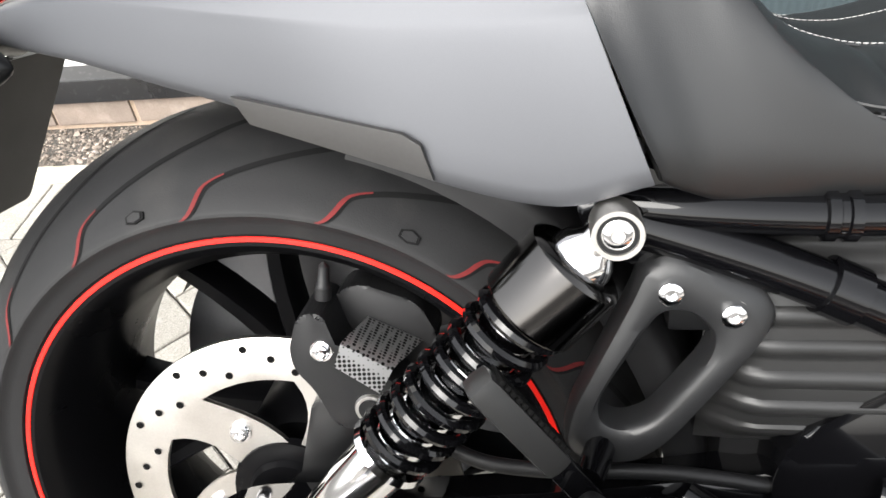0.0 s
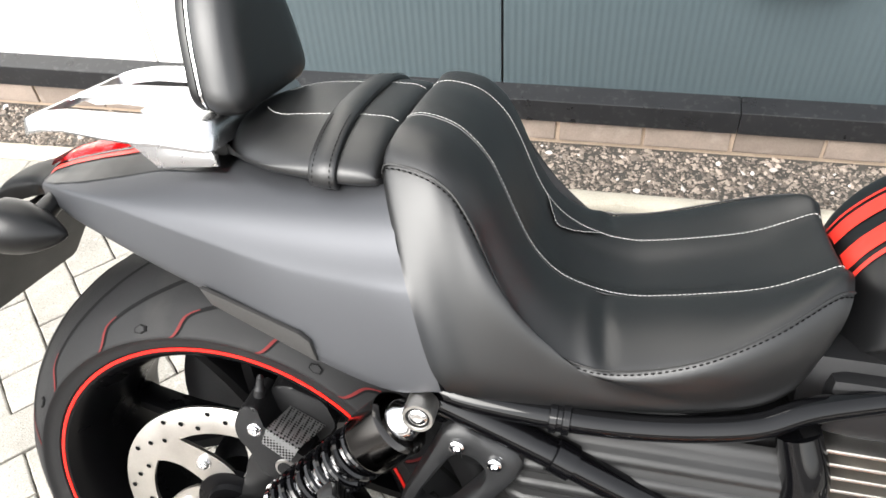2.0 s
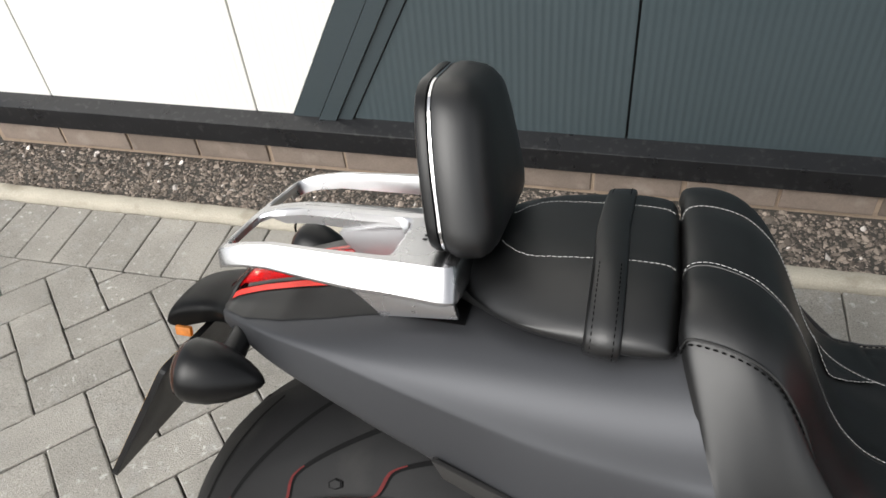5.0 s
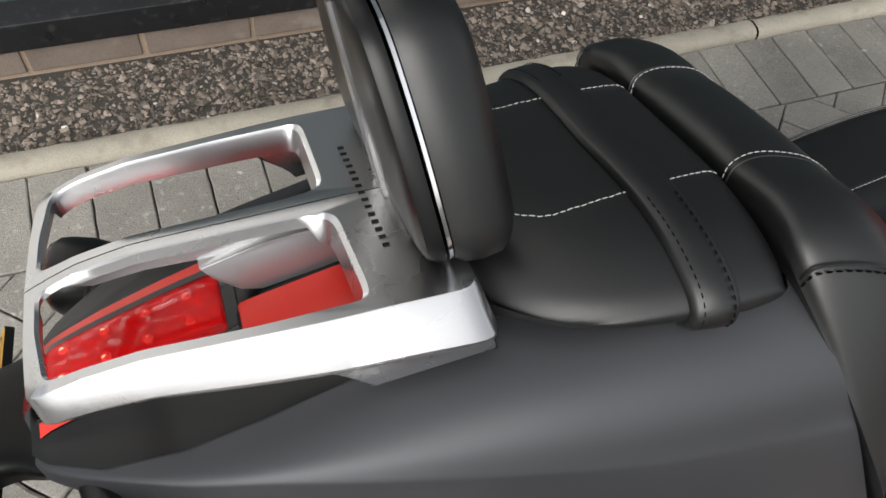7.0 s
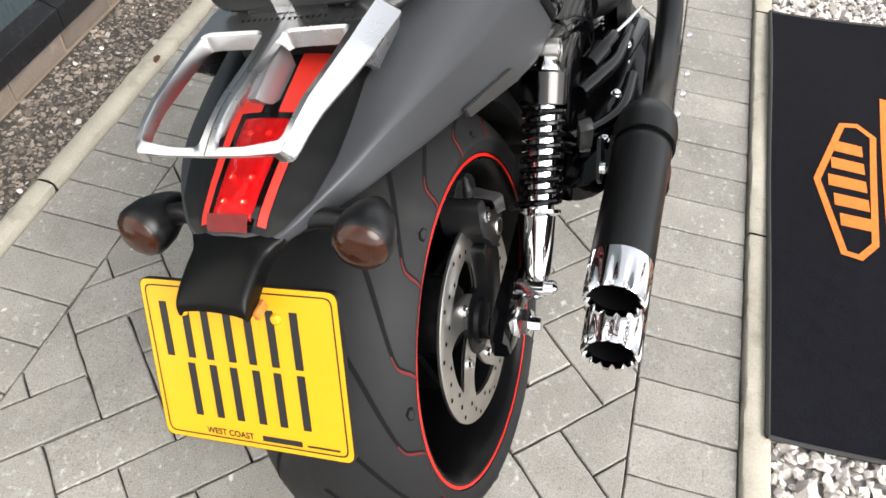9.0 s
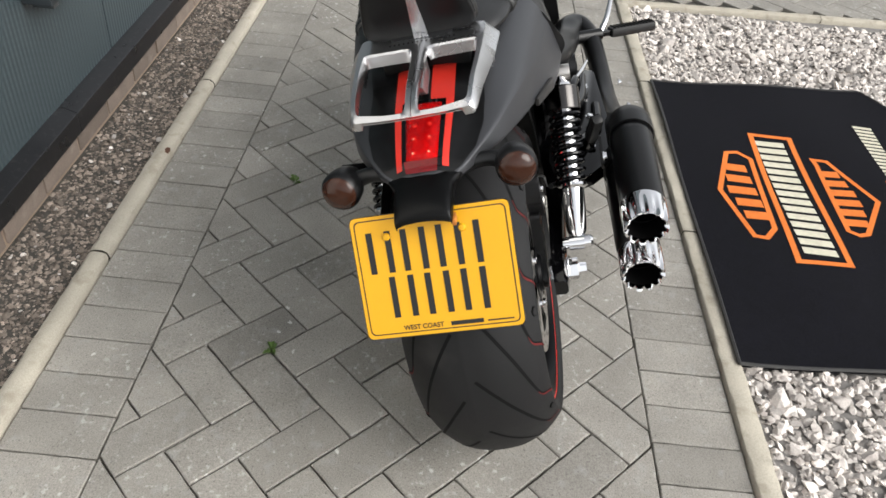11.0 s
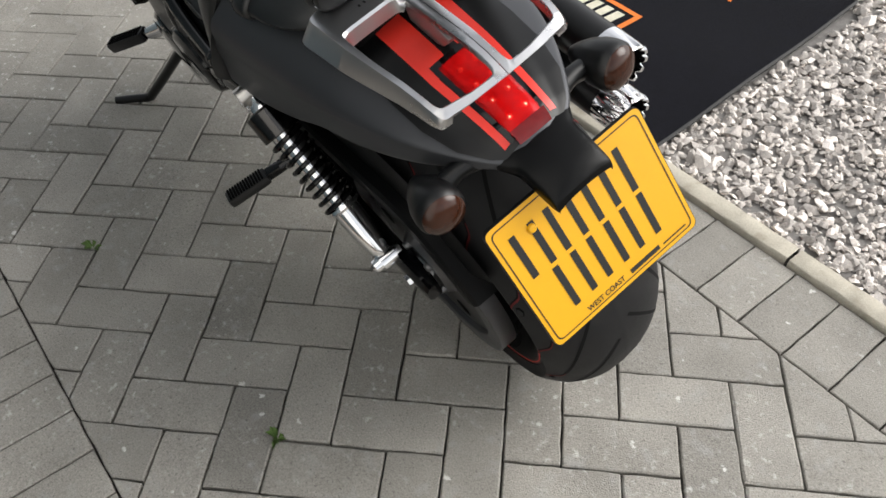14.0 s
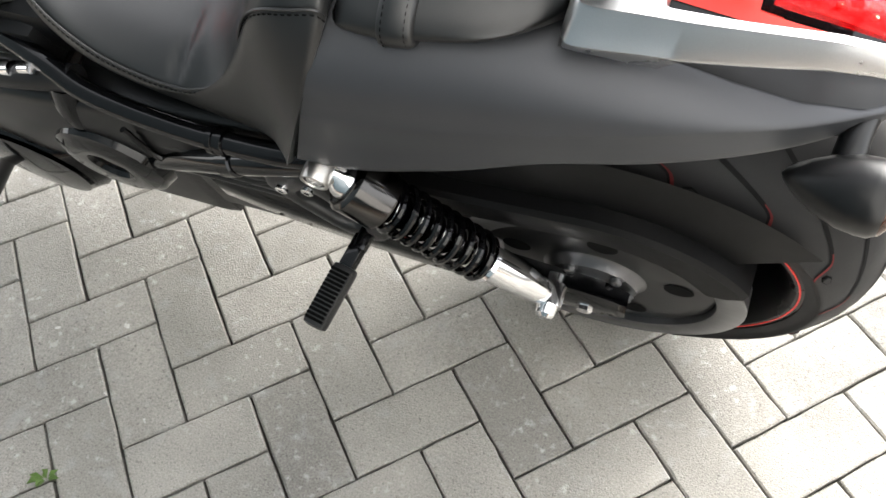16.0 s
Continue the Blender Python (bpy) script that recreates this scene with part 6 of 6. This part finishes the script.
part("gear_case", block_box(bmesh.new(), (0.40, -0.13, 0.20), (0.60, 0.13, 0.42), 0.03), ENGINE_BLACK, bike, "black gear case")
# engine
engine = part("engine", block_box(bmesh.new(), (0.56, -0.135, 0.17), (1.02, 0.135, 0.46), 0.03), ENGINE_BLACK, bike, "black vee-twin engine casing")
for n, (x0, x1, z0, z1) in enumerate(((0.615, 0.775, 0.455, 0.575), (0.86, 1.0, 0.455, 0.575))):
    cyl = part("cylinder", block_box(bmesh.new(), (x0 + 0.012, -0.120, z0), (x1 - 0.012, 0.120, z1 + 0.04), 0.012), ENGINE_BLACK, engine)
    for k in range(9):
        z = z0 + (z1 - z0) * k / 8
        part("fin", block_box(bmesh.new(), (x0, -0.143, z), (x1, 0.143, z + 0.0045), 0.0015), STEEL, cyl)
    part("head", block_box(bmesh.new(), (x0 - 0.01, -0.135, z1 + 0.012), (x1 + 0.01, 0.135, z1 + 0.075), 0.014), ENGINE_BLACK, engine)
    for x in (x0 + 0.015, x1 - 0.015):
        bm = bmesh.new()
        bolt(bm, (x, -0.128, z1 + 0.045), (0, -1, 0.4), 0.007, 0.014)
        part("head_bolt", bm, CHROME, engine)
clutch = part("clutch_cover", lathe(bmesh.new(), [(-0.120, 0.125), (-0.165, 0.120), (-0.192, 0.098), (-0.204, 0.070), (-0.206, 0.0)], (0.80, 0, 0.315), seg=48), BLACK_GLOSS, engine, "gloss black round clutch cover")
for k in range(8):
    a = k * math.pi / 4 + 0.3
    bm = bmesh.new()
    bolt(bm, (0.80 + 0.110 * math.cos(a), -0.172, 0.315 + 0.110 * math.sin(a)), (0, -1, 0), 0.006, 0.008)
    part("cover_bolt", bm, CHROME, clutch)
part("cover_cap", lathe(bmesh.new(), [(-0.205, 0.04), (-0.222, 0.037), (-0.225, 0.0)], (0.73, 0, 0.37), seg=32), BLACK_SATIN, engine)
shroud = part("radiator_shroud", slab(bmesh.new(), [(x, -0.190, z) for x, z in rounded([(1.02, 0.36), (1.12, 0.36), (1.20, 0.62), (1.14, 0.72), (1.04, 0.66)], 0.03)], (0, 0.38, 0), 0.02), BLACK_SATIN, bike, "black radiator shroud")
# left covers
bm = bmesh.new()
rows_ = []
for x, y, z0, z1 in ((0.27, 0.150, 0.545, 0.600), (0.34, 0.156, 0.47, 0.592), (0.42, 0.160, 0.42, 0.588), (0.52, 0.166, 0.42, 0.586), (0.62, 0.172, 0.41, 0.580), (0.74, 0.172, 0.375, 0.56), (0.86, 0.165, 0.33, 0.50), (0.95, 0.15, 0.31, 0.44)):
    rows_.append([(x, y - 0.05, z1), (x, y - 0.008, z1 - 0.004), (x, y + 0.004, z1 - 0.03), (x, y + 0.010, (z0 + z1) / 2), (x, y + 0.006, z0 + 0.03), (x, y - 0.012, z0), (x, y - 0.06, z0 - 0.004)])
skin(bm, surface(rows_, 50, 31))
drive = part("drive_cover", bm, BLACK_SATIN, bike, "satin black drive side cover")
part("sprocket_cover", lathe(bmesh.new(), [(0.170, 0.078), (0.186, 0.072), (0.194, 0.055), (0.192, 0.030), (0.186, 0.026), (0.186, 0.0)], (0.60, 0, 0.455), seg=40), BLACK_GLOSS, drive)
part("cover_rib", tube(bmesh.new(), [(0.335, 0.166, 0.50), (0.42, 0.172, 0.475), (0.50, 0.178, 0.50), (0.515, 0.178, 0.565)], 0.004, seg=8, smooth_to=30), BLACK_SATIN, drive)
alternator = part("alternator_cover", lathe(bmesh.new(), [(0.13, 0.105), (0.170, 0.100), (0.185, 0.085), (0.190, 0.0)], (0.80, 0, 0.36), seg=40), BLACK_GLOSS, bike, "gloss black alternator cover")
part("cover_face", lathe(bmesh.new(), [(0.1905, 0.082), (0.194, 0.06), (0.195, 0.0)], (0.80, 0, 0.36), seg=40), BLACK_GLOSS, alternator)
for k in range(6):
    part("fuel_rail_link", along(bmesh.new(), (0.60 + 0.035 * k, 0.16, 0.63 - 0.012 * k), (0.625 + 0.035 * k, 0.16, 0.622 - 0.012 * k), [(0, 0), (0, 0.006 + 0.003 * (k % 2)), (0.02, 0.006 + 0.003 * (k % 2)), (0.024, 0)], 12), CHROME, bike, "chrome pipe fitting")
part("coolant_hose", tube(bmesh.new(), [(0.56, 0.15, 0.61), (0.66, 0.16, 0.60), (0.78, 0.155, 0.57), (0.88, 0.14, 0.55)], 0.016, seg=14, smooth_to=20), BLACK_PLASTIC, bike, "black coolant hose")
air = part("intake_cover", block_box(bmesh.new(), (0.58, -0.12, 0.595), (0.95, 0.12, 0.665), 0.02), ENGINE_BLACK, bike, "black intake cover")

# side stand
stand = part("side_stand", tube(bmesh.new(), [(0.90, 0.140, 0.315), (0.95, 0.178, 0.262), (1.03, 0.245, 0.178), (1.095, 0.300, 0.112)], [0.013, 0.0125, 0.012, 0.012], seg=14, smooth_to=20), BLACK_SATIN, bike, "black steel side stand touching the paving")
part("stand_foot", tube(bmesh.new(), [(1.090, 0.296, 0.116), (1.104, 0.310, 0.110), (1.125, 0.340, 0.1175), (1.147, 0.376, 0.1285)], [0.0115, 0.0115, 0.011, 0.010], seg=14, smooth_to=16), BLACK_SATIN, stand)
coil = [(0.93 + 0.09 * q + 0.004 * math.cos(q * 60), 0.152 + 0.06 * q + 0.004 * math.sin(q * 60), 0.262 - 0.060 * q) for q in np.linspace(0, 1, 120)]
part("return_spring", tube(bmesh.new(), coil, 0.0016, seg=6), STEEL_DARK, stand)

# the bike is parked at a slight angle to the kerbs and leans on its stand
bike.matrix_basis = Matrix.Translation((-0.0122, 0.0090, 0.0080)) @ Matrix.Rotation(radians(-1.40), 4, "Z") @ Matrix.Rotation(radians(0.71), 4, "Y") @ Matrix.Rotation(radians(-17.57), 4, "X")


# ---- paving blocks and plinth bricks, last
pavement = tagged(new("pavement"), "grey concrete block paving in herringbone with header borders", "pavement", kind="structure")


def block_mesh(outline, name="paving_block", top=0.0, chamfer=0.0022, gap=0.0014):
    """A block from its plan outline (counter-clockwise), with a chamfered top edge."""
    n_ = len(outline)
    pts = [Vector(p) for p in outline]

    def inset(d):
        res = []
        for k in range(n_):
            p, a_, b_ = pts[k], pts[k - 1], pts[(k + 1) % n_]
            e1, e2 = (p - a_).normalized(), (b_ - p).normalized()
            n1, n2 = Vector((-e1.y, e1.x)), Vector((-e2.y, e2.x))
            m_ = n1 + n2
            m_ = m_ / max(0.35, m_.dot(n1))
            res.append(p + m_ * d)
        return res

    verts, faces = [], []
    for d, z in ((gap, -0.03), (gap, top - chamfer * 0.8), (gap + chamfer, top)):
        verts += [(p.x, p.y, z) for p in inset(d)]
    for r in range(2):
        for k in range(n_):
            j = (k + 1) % n_
            faces.append((r * n_ + k, r * n_ + j, (r + 1) * n_ + j, (r + 1) * n_ + k))
    faces.append(tuple(range(2 * n_, 3 * n_)))
    me = bpy.data.meshes.new(name)
    me.from_pydata(verts, [], faces)
    me.materials.append(BLOCK)
    return me


def clip(poly, inside, cross):
    out = []
    for k in range(len(poly)):
        a_, b_ = poly[k - 1], poly[k]
        if inside(a_) != inside(b_):
            out.append(cross(a_, b_))
        if inside(b_):
            out.append(b_)
    return out


def clip_y(poly, y, keep_below):
    def cross(a_, b_):
        f = (y - a_[1]) / (b_[1] - a_[1])
        return (a_[0] + f * (b_[0] - a_[0]), y)
    return clip(poly, (lambda p: p[1] <= y) if keep_below else (lambda p: p[1] >= y), cross)


def area(poly):
    return 0.5 * sum(poly[k - 1][0] * poly[k][1] - poly[k][0] * poly[k - 1][1] for k in range(len(poly)))


MODULE = 0.1
worn = random.Random(5)


def rough_edge(outline):
    """The outline with slightly worn, uneven edges."""
    res = []
    for k in range(len(outline)):
        a_, b_ = Vector(outline[k]), Vector(outline[(k + 1) % len(outline)])
        steps = max(1, int((b_ - a_).length / 0.022))
        nrm = Vector((-(b_ - a_).y, (b_ - a_).x)).normalized()
        res.append(tuple(a_ + (b_ - a_).normalized() * worn.uniform(0.0, 0.0022) + nrm * worn.uniform(0.0, 0.0018)))
        for q in range(1, steps):
            res.append(tuple(a_.lerp(b_, (q + worn.uniform(-0.25, 0.25)) / steps) + nrm * worn.uniform(-0.0006, 0.0014)))
    return res


whole = {(a_, b_): [block_mesh(rough_edge([(0, 0), (a_, 0), (a_, b_), (0, b_)]), chamfer=worn.uniform(0.0018, 0.0040)) for _ in range(9)] for a_, b_ in ((0.2, 0.1), (0.1, 0.2))}
rest_v, rest_f = [], []
jitter = random.Random(11)


def lay(outline_world, local=None, size=None, near=True):
    """One block: shared mesh when whole, its own when cut; far ones join the rest."""
    global rest_v, rest_f
    dz = jitter.uniform(-0.0016, 0.0008)
    if not near:
        me = block_mesh(outline_world)
        base = len(rest_v)
        rest_v += [(v_.co.x, v_.co.y, v_.co.z + dz) for v_ in me.vertices]
        rest_f += [tuple(base + k for k in p.vertices) for p in me.polygons]
        bpy.data.meshes.remove(me)
        return
    if local is not None:
        ob = new("paving_block", jitter.choice(whole[size]))
        ob.matrix_basis = Matrix.Translation((0, 0, dz)) @ LATTICE @ Matrix.Translation((*local, 0)) @ Matrix.Rotation(jitter.uniform(-0.004, 0.004), 4, "Z")
    else:
        ob = new("paving_block", block_mesh(rough_edge(outline_world)))
        ob.location.z = dz
    ob.parent = pavement


def herringbone(x0, x1, y0, y1, near_x):
    inv = LATTICE.inverted()
    cs = [inv @ Vector((x, y, 0)) for x in (x0, x1) for y in (y0, y1)]
    i0, i1 = int(min(c.x for c in cs) / MODULE) - 3, int(max(c.x for c in cs) / MODULE) + 3
    j0, j1 = int(min(c.y for c in cs) / MODULE) - 3, int(max(c.y for c in cs) / MODULE) + 3
    for i in range(i0, i1):
        for j in range(j0, j1):
            k = (i - j) % 4
            if k == 1:
                size = (0.2, 0.1)
            elif k == 0:
                size = (0.1, 0.2)
            else:
                continue
            u, v_ = i * MODULE, j * MODULE
            poly = [LATTICE @ Vector((u + a_, v_ + b_, 0)) for a_, b_ in ((0, 0), (size[0], 0), size, (0, size[1]))]
            poly = [(p.x, p.y) for p in poly]
            cx, cy = sum(p[0] for p in poly) / 4, sum(p[1] for p in poly) / 4
            if not x0 <= cx <= x1:
                continue
            cut = clip_y(clip_y(poly, y0, False), y1, True) if max(p[1] for p in poly) > y0 and min(p[1] for p in poly) < y1 else []
            if len(cut) < 3 or area(cut) < 0.0006:
                continue
            same = abs(area(cut) - 0.02) < 1e-5
            near = near_x[0] < cx < near_x[1]
            lay(cut, (u, v_) if same else None, size, near)


herringbone(-3.6, 3.9, FIELD_R, FIELD_L, (-1.25, 1.25))
for k in range(-34, 39):
    x = 0.1003 * k + 0.0165
    near = -1.0 < x < 1.35
    lay([(x, FIELD_L), (x + 0.1003, FIELD_L), (x + 0.1003, KERB_L - 0.002), (x, KERB_L - 0.002)], near=near)
    lay([(x + 0.0735, KERB_R + 0.002), (x + 0.1738, KERB_R + 0.002), (x + 0.1738, FIELD_R), (x + 0.0735, FIELD_R)], near=near)
herringbone(-4.6, -2.02, 0.998, 4.2, (9, 9))
herringbone(2.40, 4.4, -2.6, -0.55, (9, 9))
me = bpy.data.meshes.new("paving_rest")
me.from_pydata(rest_v, [], rest_f)
me.materials.append(BLOCK)
rest = new("paving_rest", me)
rest.parent = pavement
tagged(rest, "grey concrete paving blocks farther off", kind="stuff")

brick_me = {}
for k in range(-8, 20):
    x = -0.351 + 0.215 * k
    if x < -1.67 or x > 4.3:
        continue
    if not brick_me:
        bm = block_box(bmesh.new(), (0, 0, 0), (0.205, 0.1, 0.068), 0.003)
        tmp = part("brick", bm, BRICK, smooth=False)
        brick_me["brick"] = tmp.data
        bpy.data.objects.remove(tmp)
    for row, z in enumerate((-0.080, -0.002)):
        if row == 0:
            continue
        ob = new("brick", brick_me["brick"])
        ob.location = (x + jitter.uniform(-0.002, 0.002), BRICK_Y + jitter.uniform(-0.0015, 0.0015), z)
        ob.parent = building
